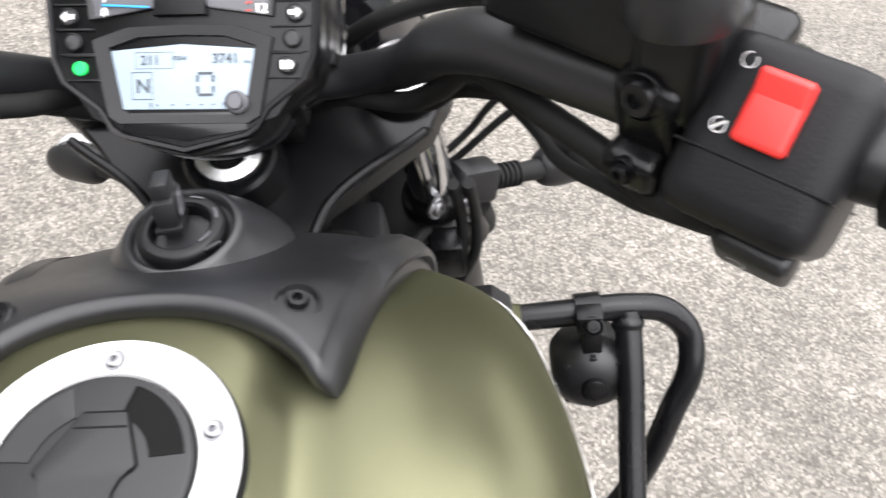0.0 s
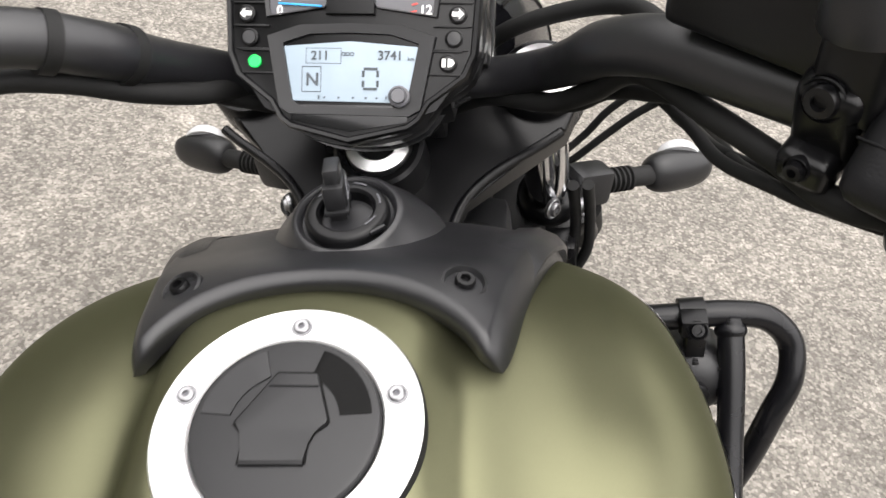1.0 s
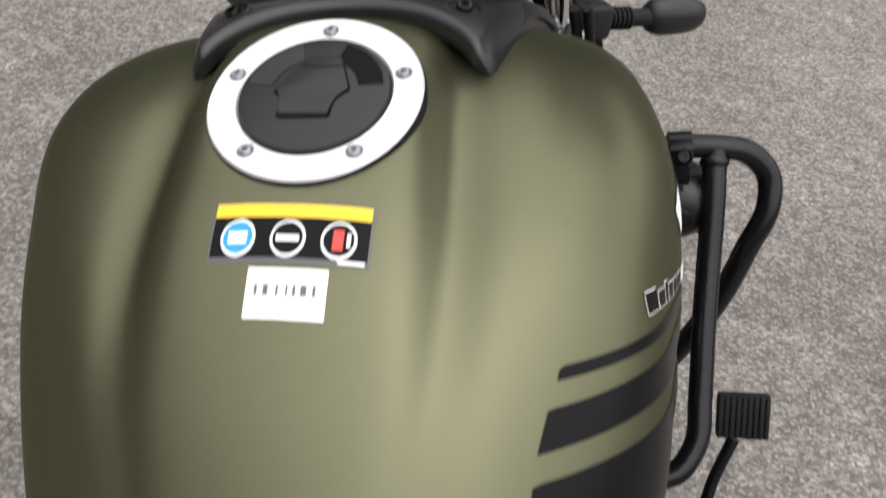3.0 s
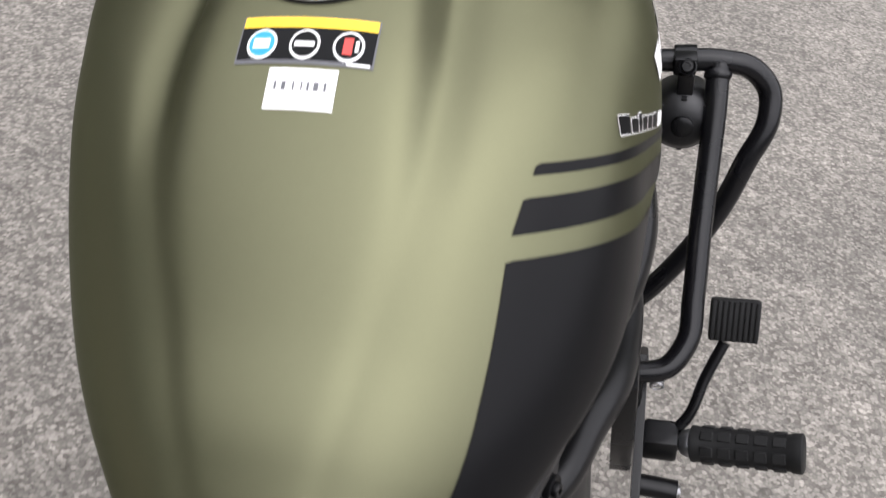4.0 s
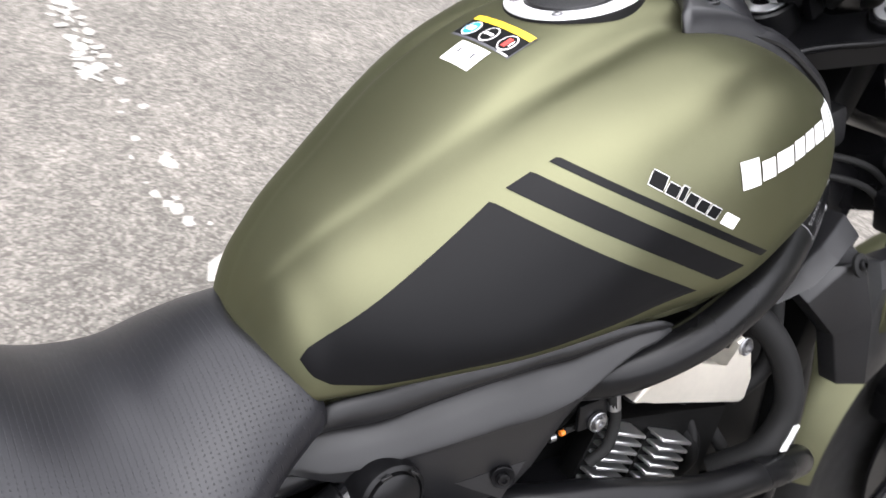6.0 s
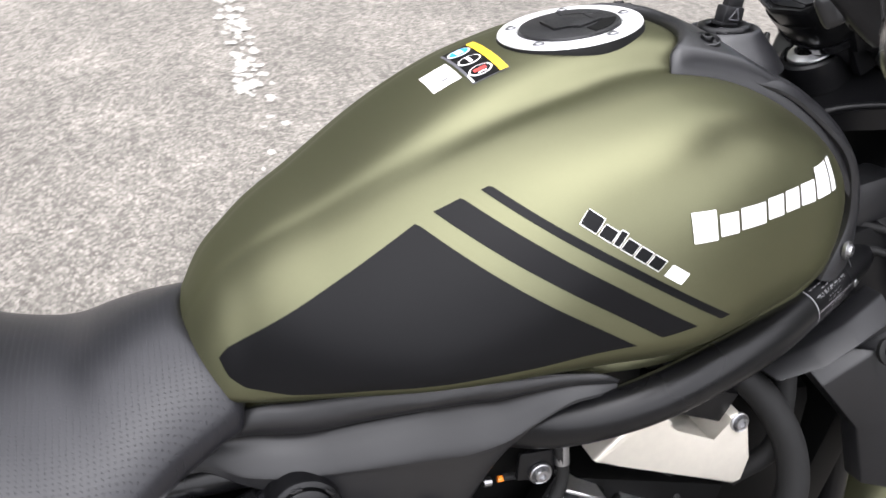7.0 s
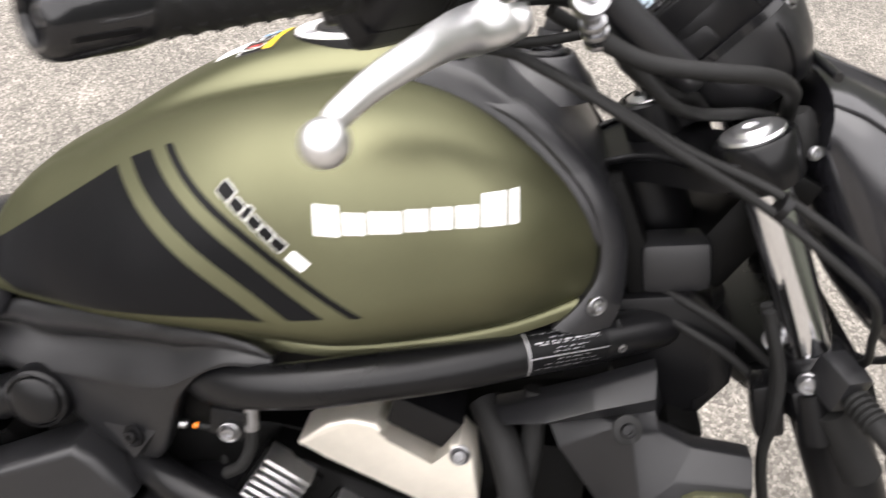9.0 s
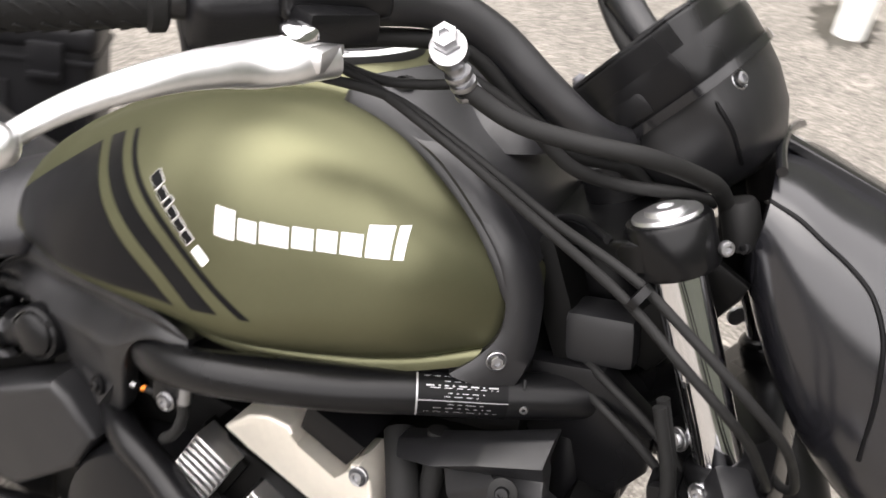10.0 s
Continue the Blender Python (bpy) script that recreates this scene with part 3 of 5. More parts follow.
kx = Matrix.Translation((-.0040, .1560, .9500)) @ Matrix.Rotation(radians(8), 4, "Z") @ Matrix.Rotation(radians(-6), 4, "X")
kb = rbox((.0125, .0230, .0150), .0030, kx)
kb = rbox((.0090, .0170, .0100), .0020, kx @ Matrix.Translation((0, .001, .0110)), kb)
kb = rbox((.0140, .0250, .0030), .0010, kx @ Matrix.Translation((0, 0, -.0085)), kb)
kb = rbox((.0095, .0150, .0120), .0015, kx @ Matrix.Translation((0, 0, -.0150)), kb)
key = part("key", kb, PLASTIC, pad, "black ignition key standing in the lock")
for p, q in (((-.005, -.004), (.006, -.004)), ((.006, -.004), (.0015, .006)), ((.0015, .006), (-.005, -.004))):
    a, b = (kx @ Vector((.0065, u, v)) for u, v in (p, q))
    part("key_mark", tube([a, b], .0005, 6, 2), GREYP, key)
part("lock_shutter", rbox((.010, .004, .003), .001, Matrix.Translation((.0205, .1345, .9385)) @ Matrix.Rotation(.7, 4, "Z")), GLOSS, pad)

# seat
SEAT_Y = [-.296, -.330, -.36, -.40, -.45, -.49, -.54, -.58, -.66, -.74, -.82]
SEAT_S = [(.723, .0975, .655), (.716, .114, .640), (.706, .132, .624), (.692, .150, .604), (.700, .160, .584), (.722, .150, .575), (.755, .130, .585), (.775, .120, .605), (.79, .116, .635), (.80, .112, .665), (.795, .085, .69)]


def seat_row(y):
    zt, w, zl = hermite([-v for v in SEAT_Y], SEAT_S, [-y])[0]
    h = zt - zl
    k = min(1.0, max(0.0, (-.296 - y) / .10))
    q = np.linspace(0, 1, 30) ** .85 * math.pi / 2
    n = 2.25 - .25 * k
    top = np.stack([w * np.clip(np.sin(q), 0, 1) ** (2 / n), zl + .013 + (h - .013) * np.clip(np.cos(q), 1e-6, 1) ** (2 / n)], 1)
    f = np.vstack([top, [(.995 * w, zl + .006), (.97 * w, zl + .001), (.93 * w, zl - .003), (.8 * w, zl - .004), (.6 * w, zl - .004)]])
    bow = max(0.0, 1 - (-.296 - y) / .20)
    row = [(x, y - .041 * bow * (1 - min(1, (x / w) ** 2)), z) for x, z in f]
    return [(.012 - x, yy, z) for x, yy, z in row[:0:-1]] + [(.012 + x, yy, z) for x, yy, z in row]


rows = [seat_row(y) for y in np.linspace(-.296, -.82, 70)]
c0 = rows[0]
lead = [[(p[0] * f, p[1] + d, .70 + (p[2] - .70) * f) for p in c0] for f, d in ((.80, .012), (.95, .009), (.985, .004))]
part("seat", grid(lead + rows, cap=True), SEAT, bike, "black vinyl rider and pillion seat with perforated top", 70)

# side covers below the tank: stations with the bead's edge, the groove, the ridge and the foot, each (x, z)
COV_Y = [-.350, -.318, -.290, -.240, -.200, -.160, -.120, -.104, -.088, -.055, -.030, -.019]
COV_S = [(.086, .614, .083, .610, .084, .606, .080, .604), (.086, .645, .083, .634, .089, .620, .085, .612), (.095, .669, .090, .642, .104, .617, .098, .604), (.113, .6835, .106, .648, .122, .622, .111, .585),
         (.128, .6950, .119, .661, .137, .633, .119, .560), (.144, .7050, .135, .675, .152, .645, .127, .548), (.157, .7130, .153, .688, .170, .660, .144, .580), (.164, .7165, .161, .693, .176, .668, .162, .638),
         (.170, .7195, .169, .701, .180, .680, .174, .671), (.1815, .7250, .1815, .7135, .1870, .7045, .1835, .7000), (.1865, .7235, .1855, .7150, .1880, .7090, .1845, .7055), (.1850, .7170, .184, .713, .185, .710, .181, .708)]


def build_cover(sgn):
    """A bead along the tank, a groove, a broad face leaning outwards and a foot drawn in."""
    rows = []
    for y in np.linspace(-.350, -.019, 90):
        xb, zb, xg, zg, xr, zr, xf, zf = hermite(COV_Y, COV_S, [y])[0]
        h, k = zb - zg, min(1.0, (zb - zg) / .03)
        d = zr - zf
        p = [(xb - .020, zb - .010), (xb - .0045 * k, zb - .0006), (xb, zb - .0014 * k), (xb + .0034 * k, zb - .20 * h), (xb + .0050 * k, zb - .44 * h), (xb + .30 * (xg - xb) + .0028 * k, zb - .70 * h),
             (xg - .0018 * k, zg - .04 * h), (xg + .48 * (xr - xg), zg + .50 * (zr - zg)), (xr, zr), (xr - .0015, zr - .10 * d), (xf + .52 * (xr - xf), zr - .55 * d), (xf, zf), (xf - .018, zf - .001)]
        row = hermite(np.arange(13), p, np.linspace(0, 12, 61))
        rows.append([(sgn * x, y, z) for x, z in row])
    return grid(rows, cap=True)


for sgn in (1, -1):
    cover = part("side_cover", build_cover(sgn), PLASTIC, bike, "matte black plastic side cover under the tank", 35)
    at, out_ = laid_on(cover, [(sgn * .150, -.1500, .5830)], 0.0)[0]
    corners = [p for p, _ in laid_on(cover, [(sgn * .150, -.192, .577), (sgn * .160, -.130, .594), (sgn * .150, -.153, .556)], 0.0)]
    corners[2].x += sgn * .012  # the panel's foot stands proud, so that it faces upwards
    out_ = (corners[1] - corners[0]).cross(corners[2] - corners[0]).normalized()
    out_ = out_ if out_.x * sgn > 0 else -out_
    tri_m = frame_of(at, corners[1] - corners[0], out_.cross(corners[1] - corners[0]))
    flat = [tri_m.inverted() @ c for c in corners]
    part("bolt_panel", prism([(c.x, c.y) for c in flat], .0150, tri_m @ Matrix.Translation((0, 0, -.0120)), .0012), PLASTIC, cover)
    at = at + out_ * .0070
    part("bolt_recess", lathe(at, out_, [(.0105, -.006), (.0105, .0006), (.0098, .0010), (.0085, .0004), (.0, .0004)], 24), DECAL, cover)
    bolt(cover, at + out_ * .0005, out_, .0058, SATIN, "cover_bolt", False)
    cap = part("pivot_cap", lathe((sgn * .098, -.246, .592), (sgn, 0, .1), [(.030, -.02), (.030, .030), (.0285, .036), (.025, .038), (.0245, .0355), (.023, .0355), (.0225, .040), (.019, .0425), (.0, .043)], 40), SATIN, bike, "round black shock mount cap")
    for k in range(6):
        a = k * math.pi / 3 + .3
        part("cap_slot", rbox((.0022, .009, .0022), .0005, Matrix.Translation((sgn * .1345, -.246, .596)) @ Matrix.Rotation(sgn * .1, 4, "Y") @ Matrix.Rotation(a, 4, "X") @ Matrix.Translation((0, 0, .0265))), PLASTIC, cap)

# frame rails
RAIL = [(.070, -.150, .625), (.128, -.100, .654), (.170, -.062, .674), (.1905, 0, .697), (.1865, .060, .7135), (.168, .120, .7235), (.138, .180, .7310), (.100, .245, .7350), (.060, .300, .7400), (.0, .335, .742)]
for sgn in (1, -1):
    rail = part("frame_rail", tube([(sgn * x, y, z) for x, y, z in RAIL], .0190, 24, 90), SATIN, bike, "thick satin black upper frame tube")
    if sgn == 1:
        line = smooth(RAIL, 400)
        pick = [p for p in line if .170 < p[1] < .232]
        rows = []
        for i, p in enumerate(pick):
            d = Vector(pick[min(i + 1, len(pick) - 1)] - pick[max(i - 1, 0)]).normalized()
            out = Vector((1, .35, .25)); out = (out - d * out.dot(d)).normalized()
            up = d.cross(out) * -1
            up = up if up.z > 0 else -up
            rows.append((Vector(p), out, up))
        def film(a0, a1, i0, i1, r):
            return grid([[c + (o * math.cos(a) + u * math.sin(a)) * r for a in np.linspace(a0, a1, 14)] for c, o, u in rows[i0:i1]])
        n = len(rows)
        part("type_plate", film(-.85, 1.25, 0, n, .0194), DECAL, rail, "black and silver type plate of small print")
        part("plate_edge", film(-.85, 1.25, 0, 2, .0196), PRINT, rail)
        part("plate_rule", film(.02, .06, 0, n, .0196), PRINT, rail)
        rw = random.Random(11)
        for a, i0, i1 in ((1.05, .1, .5), (.82, .3, .8), (.62, .12, .95), (.54, .15, .9), (.34, .35, .75), (.2, .3, .7), (-.12, .35, .75), (-.3, .2, .85), (-.5, .1, .9)):
            at = int(i0 * n)
            while at < int(i1 * n) - 1:
                w = max(2, int((.05 + .09 * rw.random()) * n))
                part("print_bar", film(a, a + (.055 if a == .62 else .028), at, min(at + w, int(i1 * n)), .0196), PRINT, rail)
                at += w + max(1, int(.025 * n))
    part("lower_frame_tube", tube([(sgn * .076, -.195, .530), (sgn * .114, -.155, .534), (sgn * .147, -.112, .540), (sgn * .165, -.060, .538), (sgn * .184, 0, .526), (sgn * .190, .06, .510), (sgn * .190, .13, .497), (sgn * .175, .22, .470), (sgn * .140, .28, .42)], .0170, 18, 60), SATIN, bike, "black lower frame tube")
    part("hanger_bracket", prism([(.005, .515), (.06, .50), (.085, .44), (.09, .34), (.06, .30), (.02, .36), (.0, .44)], .022, Matrix.Translation((sgn * .196 - .011, 0, 0)) @ SIDE, .005), SATIN, bike)
# steering head
head = part("steering_head", tube([(0, .245, .86), (0, .335, .70)], .034, 24, 8), SATIN, bike, "black steering head")
for sgn in (1, -1):
    part("head_gusset", prism([(.205, .752), (.30, .775), (.350, .745), (.355, .70), (.335, .665), (.300, .660), (.262, .690), (.225, .712)], .018, Matrix.Translation((sgn * .075 - .009, 0, 0)) @ SIDE, .004), SATIN, head)
    part("downtube", tube([(sgn * .070, .285, .70), (sgn * .085, .305, .60), (sgn * .09, .325, .45), (sgn * .09, .30, .28)], .015, 16), SATIN, bike, "black frame downtube")
    bolt(bike, (sgn * .114, .252, .735), (sgn, .3, 0), .0038, STEEL, "frame_bolt", False)
    part("relay_box", rbox((.04, .058, .046), .010, Matrix.Translation((sgn * .06, .288, .795)) @ Matrix.Rotation(.22, 4, "X")), PLASTIC, bike, "black ribbed box by the steering head")
# added near-black block: the shade behind the steering head as colour
part("head_shade_block", rbox((.15, .03, .11), .01, Matrix.Translation((0, .245, .81)) @ Matrix.Rotation(.5, 4, "X")), DARK, bike)

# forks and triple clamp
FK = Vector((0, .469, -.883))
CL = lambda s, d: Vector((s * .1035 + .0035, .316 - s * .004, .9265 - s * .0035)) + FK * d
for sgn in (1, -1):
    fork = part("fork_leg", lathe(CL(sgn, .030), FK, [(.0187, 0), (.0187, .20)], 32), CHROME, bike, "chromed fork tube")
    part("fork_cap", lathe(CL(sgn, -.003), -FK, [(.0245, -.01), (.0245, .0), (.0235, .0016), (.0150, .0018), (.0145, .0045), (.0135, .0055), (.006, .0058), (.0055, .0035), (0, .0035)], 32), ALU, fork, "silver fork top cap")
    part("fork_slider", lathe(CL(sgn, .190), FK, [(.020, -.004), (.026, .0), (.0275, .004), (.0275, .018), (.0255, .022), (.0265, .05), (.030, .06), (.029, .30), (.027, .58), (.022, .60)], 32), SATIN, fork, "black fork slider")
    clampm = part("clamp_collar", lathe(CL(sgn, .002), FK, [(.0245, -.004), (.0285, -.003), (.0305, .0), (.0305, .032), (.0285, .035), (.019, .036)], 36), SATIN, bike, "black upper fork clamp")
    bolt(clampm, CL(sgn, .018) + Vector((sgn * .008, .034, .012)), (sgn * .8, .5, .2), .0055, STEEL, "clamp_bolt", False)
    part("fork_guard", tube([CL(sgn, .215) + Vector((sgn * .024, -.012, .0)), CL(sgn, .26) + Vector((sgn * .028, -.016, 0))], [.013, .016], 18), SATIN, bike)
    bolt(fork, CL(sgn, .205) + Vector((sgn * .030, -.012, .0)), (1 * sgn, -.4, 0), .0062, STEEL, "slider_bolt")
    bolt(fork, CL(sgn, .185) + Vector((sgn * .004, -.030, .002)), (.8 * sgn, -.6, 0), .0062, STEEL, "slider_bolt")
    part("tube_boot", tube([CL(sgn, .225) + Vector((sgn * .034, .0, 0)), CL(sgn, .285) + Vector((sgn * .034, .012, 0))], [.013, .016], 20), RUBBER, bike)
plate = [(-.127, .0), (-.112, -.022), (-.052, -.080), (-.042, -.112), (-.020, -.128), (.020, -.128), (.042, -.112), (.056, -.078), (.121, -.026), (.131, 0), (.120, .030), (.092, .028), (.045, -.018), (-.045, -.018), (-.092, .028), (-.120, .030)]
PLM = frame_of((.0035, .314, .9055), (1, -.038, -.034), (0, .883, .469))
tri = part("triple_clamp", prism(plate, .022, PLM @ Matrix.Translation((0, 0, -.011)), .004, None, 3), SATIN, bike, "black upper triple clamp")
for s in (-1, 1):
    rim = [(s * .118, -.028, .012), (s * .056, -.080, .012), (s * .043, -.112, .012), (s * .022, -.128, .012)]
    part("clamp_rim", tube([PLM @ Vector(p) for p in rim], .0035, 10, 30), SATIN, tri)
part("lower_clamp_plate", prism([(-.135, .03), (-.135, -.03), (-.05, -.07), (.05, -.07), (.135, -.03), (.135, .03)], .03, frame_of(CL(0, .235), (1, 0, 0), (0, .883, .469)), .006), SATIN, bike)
# another added block, coloured as dark as the shaded space between the forks
part("fork_shade_block", rbox((.13, .045, .11), .012, Matrix.Translation((0, .335, .83)) @ Matrix.Rotation(-.49, 4, "X")), DARK, bike)
part("stem_nut", lathe((.002, .2475, .9185), -FK, [(.0225, -.03), (.0225, -.003), (.0215, .0), (.0150, .0030), (.0140, .0020), (.0135, -.012), (.0, -.012)], 36), ALU, bike, "silver steering stem nut")
# dark plug whose colour stands in for the shade down the nut's bore
part("stem_hole_shade", lathe((.002, .2475, .9185), -FK, [(.0137, -.006), (.0137, -.0015), (.0120, -.0010), (.0105, -.0030), (.006, -.0030), (.0055, -.0012), (.0, -.0012)], 32), RUBBER, bike)
part("stem_ring", lathe((.002, .2475, .9155), -FK, [(.030, -.03), (.030, .0), (.0275, .002), (.0232, .002), (.0232, -.01)], 36), SATIN, bike)

# instrument cluster
CA = radians(52)
CO = Vector((0, .228, .992))
CM = frame_of(CO, (1, 0, 0), (0, math.cos(CA), math.sin(CA))) @ Matrix.Translation((-.057, 0, 0)) @ Matrix.Rotation(radians(-3.7), 4, "Z") @ Matrix.Translation((.057, 0, 0))


def on_face(z):
    return CM @ Matrix.Translation((0, 0, z))


outline = [(-.0755, .075), (-.0765, .045), (-.0745, .005), (-.0690, -.0080), (-.0480, -.0240), (-.0420, -.0340), (-.0360, -.0385), (0.0, -.0470), (.0360, -.0385), (.0420, -.0340), (.0480, -.0240), (.0690, -.0080), (.0745, .005), (.0765, .045), (.0755, .075), (.055, .088), (-.055, .088)]
cluster = part("instrument_panel", prism(outline, .026, on_face(-.026), .004, None, 3), SATIN, bike, "black instrument panel with lit lcd and tachometer")
# raised bezel frames
def frame_ring(out, k, depth, z, name, mat, ox=0.0, oy=0.0):
    o = np.array(out)
    c = np.array([ox, oy])
    i = c + (o - c) * k
    b = bmesh.new()
    n = len(o)
    rings = [[CM @ Vector((*p, zz)) for p in q] for q, zz in ((o, z), (o * .985 + c * .015, z + depth), (i, z + depth * .8), (c + (i - c) * .97, z - .002))]
    grid(rings, b, True)
    return part(name, b, mat, cluster)


frame_ring([(p[0] * .995, p[1] * .995) for p in outline], .955, .0022, 0.0, "bezel_rim", SATIN, 0, .02)
lcdw = [(-.0395, .0090), (0, .0120), (.0405, .0090), (.0345, -.0230), (-.0335, -.0225)]
frame_ring([(-.0500, .0150), (-.03, .0215), (0, .0225), (.03, .0215), (.0505, .0150), (.0430, -.0270), (.036, -.0310), (-.036, -.0305), (-.0420, -.0265)], .80, .0030, 0.0, "lcd_bezel", PLASTIC, 0, -.006)
part("lcd_screen", prism(lcdw, .0012, on_face(.0003), 0.0003), LCD, cluster, "lit pale blue lcd screen")
part("lcd_sill", prism([(-.0330, -.0245), (.0340, -.0245), (.0350, -.0340), (0, -.0400), (-.0350, -.0340)], .0014, on_face(.0002), .0004), GLOSS, cluster)
tach = [(-.0480, .0260), (-.0150, .0310), (-.0110, .0380), (.0110, .0380), (.0150, .0310), (.0480, .0260), (.0520, .060), (.040, .078), (-.040, .078), (-.0520, .060)]
part("tachometer_face", prism(tach, .0010, on_face(.0004), .0002), GREYP, cluster, "dark tachometer face with red band")
frame_ring([(p[0] * 1.06, p[1] * 1.02 - .001) for p in tach], .94, .0026, 0.0, "tachometer_bezel", PLASTIC, 0, .05)
part("tacho_hub", prism([(-.0145, .0270), (.0145, .0270), (.0135, .052), (.008, .060), (-.008, .060), (-.0135, .052)], .004, on_face(.0006), .0015), SATIN, cluster)
needle = rbox((.026, .0012, .0008), .0002, on_face(.0028) @ Matrix.Translation((-.030, .0325, 0)) @ Matrix.Rotation(-.06, 4, "Z"))
part("tacho_needle", needle, BLUE, cluster, "blue tachometer needle")
for k in range(5):
    part("red_band", rbox((.0032, .0010, .0006), 0, on_face(.0018) @ Matrix.Translation((.0370 + .0004 * k, .0290 + .0042 * k, 0)) @ Matrix.Rotation(.25, 4, "Z")), REDP, cluster)


def text(body, x, y, size, mat, z=.0020, parent=cluster, m=None, name="digits"):
    cu = bpy.data.curves.new("lettering", "FONT")
    cu.body, cu.size, cu.extrude, cu.offset = body, size, .0001, size * .018
    tmp = bpy.data.objects.new("lettering", cu)
    scene.collection.objects.link(tmp)
    bpy.context.view_layer.update()
    me = bpy.data.meshes.new_from_object(tmp.evaluated_get(bpy.context.evaluated_depsgraph_get()))
    bpy.data.objects.remove(tmp)
    me.transform((m or on_face(z)) @ Matrix.Translation((x, y, 0)))
    me.materials.clear()
    me.materials.append(mat)
    me.name = name
    ob = new(name, me)
    ob.parent = parent
    return ob


text("211", -.0230, .0012, .0072, INK, name="trip_digits")
text("ODO", -.0050, .0035, .0032, INK, name="odo_word")
text("3741", .0165, .0015, .0074, INK, name="odo_digits")
text("km", .0340, .0012, .0030, INK, name="unit_word")
text("N", -.0260, -.0137, .0105, INK, name="gear_letter")
text("E", -.0185, -.0215, .0030, INK, name="fuel_letter")
text("F", .0215, -.0215, .0030, INK, name="fuel_letter")


def seven(x, y, w, h, t):
    b = bmesh.new()
    for cx, cy, sx, sy in ((0, h / 2, w, t), (0, -h / 2, w, t), (-w / 2, h / 4, t, h / 2 - t), (-w / 2, -h / 4, t, h / 2 - t), (w / 2, h / 4, t, h / 2 - t), (w / 2, -h / 4, t, h / 2 - t)):
        rbox((sx - .0003, sy - .0003, .0003), 0, on_face(.0018) @ Matrix.Translation((x + cx, y + cy, 0)), b)
    return b


part("speed_digit", seven(.0125, -.0095, .0085, .0115, .0018), INK, cluster, "dark zero on the speed display")
for x in (-.0145, -.006, .0025, .010, .0165):
    part("fuel_tick", rbox((.0012, .0009, .0002), 0, on_face(.0018) @ Matrix.Translation((x, -.0205, 0))), INK, cluster)
part("gear_frame", grid([[on_face(.0017) @ Vector((x * k - .0225, y * k - .0100, 0)) for x, y in ((-.0058, -.0075), (.0058, -.0075), (.0058, .0075), (-.0058, .0075))] for k in (1.0, .93)], close=True), INK, cluster)
part("trip_frame", grid([[on_face(.0017) @ Vector((x * k - .0155, y * kk + .0035, 0)) for x, y in ((-.0105, -.0045), (.0105, -.0045), (.0105, .0045), (-.0105, .0045))] for k, kk in ((1.0, 1.0), (.97, .93))], close=True), INK, cluster)
for txt, x, y in (("1", -.0440, .0350), ("0", -.0440, .0270), ("11", .0400, .0360), ("12", .0400, .0275)):
    text(txt, x, y, .0075, WHITE, .0020, name="tacho_digits")
knob = part("reset_knob", lathe(on_face(.001) @ Vector((.0300, -.0195, 0)), CM.to_3x3() @ Vector((0, 0, 1)), [(.0062, 0), (.0062, .004), (.0050, .005), (.0048, .0042), (.0044, .0042), (.0042, .0065), (.0038, .0072), (.0, .0072)], 24), GREYP, cluster, "grey reset knob")
AX = CM.to_3x3() @ Vector((0, 0, 1))
for x, y, m, lab in ((-.0625, .0275, GLOSS, ""), (-.0605, .0140, GLOSS, ""), (-.0570, 0, LEDGREEN, "lit green neutral light"), (.0625, .0275, GLOSS, ""), (.0605, .0140, GLOSS, ""), (.0575, 0, GLOSS, "")):
    q = .68 if m is LEDGREEN else .92
    part("telltale", lathe(CM @ Vector((x, y, .0003)), AX, [(.0056 * q, 0), (.0056 * q, .0016), (.0048 * q, .0020), (.0045 * q, .0016), (0, .0016)], 22), SATIN if m is GLOSS else m, cluster, lab)
    if m is not LEDGREEN:
        part("telltale_lens", lathe(CM @ Vector((x, y, .0016)), AX, [(.0040, 0), (.0038, .0008), (.0, .0010)], 18), GLOSS, cluster)
    for s in (-1, 1):
        part("telltale_rib", rbox((.020, .0011, .0016), .0004, on_face(.0008) @ Matrix.Translation((x + .002 * (1 if x < 0 else -1), y + .0066 * s, 0))), SATIN, cluster)
arrow = [(-.0035, 0), (-.0005, .0030), (-.0005, .0013), (.0035, .0013), (.0035, -.0013), (-.0005, -.0013), (-.0005, -.0030)]
part("arrow_symbol", prism([(x - .0625, y + .0275) for x, y in arrow], .0003, on_face(.0028)), WHITE, cluster)
part("arrow_symbol", prism([(-x + .0625, y + .0275) for x, y in arrow], .0003, on_face(.0028)), WHITE, cluster)
part("beam_symbol", prism([(.0575, -.0026), (.0575, .0026), (.0600, .0020), (.0615, 0), (.0600, -.0020)], .0003, on_face(.0028)), WHITE, cluster)
part("beam_symbol", prism([(.0540, -.0024), (.0540, .0024), (.0562, .0024), (.0562, -.0024)], .0003, on_face(.0028)), WHITE, cluster)
# rear housing of the cluster, in two shells
def shell(levels, name, mat, label=""):
    o = np.array(outline)
    o = np.array([np.array(p) for p in smooth(np.vstack([o, o[:1]]), 60)[:-1]])
    rows = [[CM @ Vector((p[0] * k, (p[1] - cy) * k2 + cy, z)) for p in o] for z, k, k2, cy in levels]
    return part(name, grid(rows, close=True, cap=True), mat, cluster, label, 40)


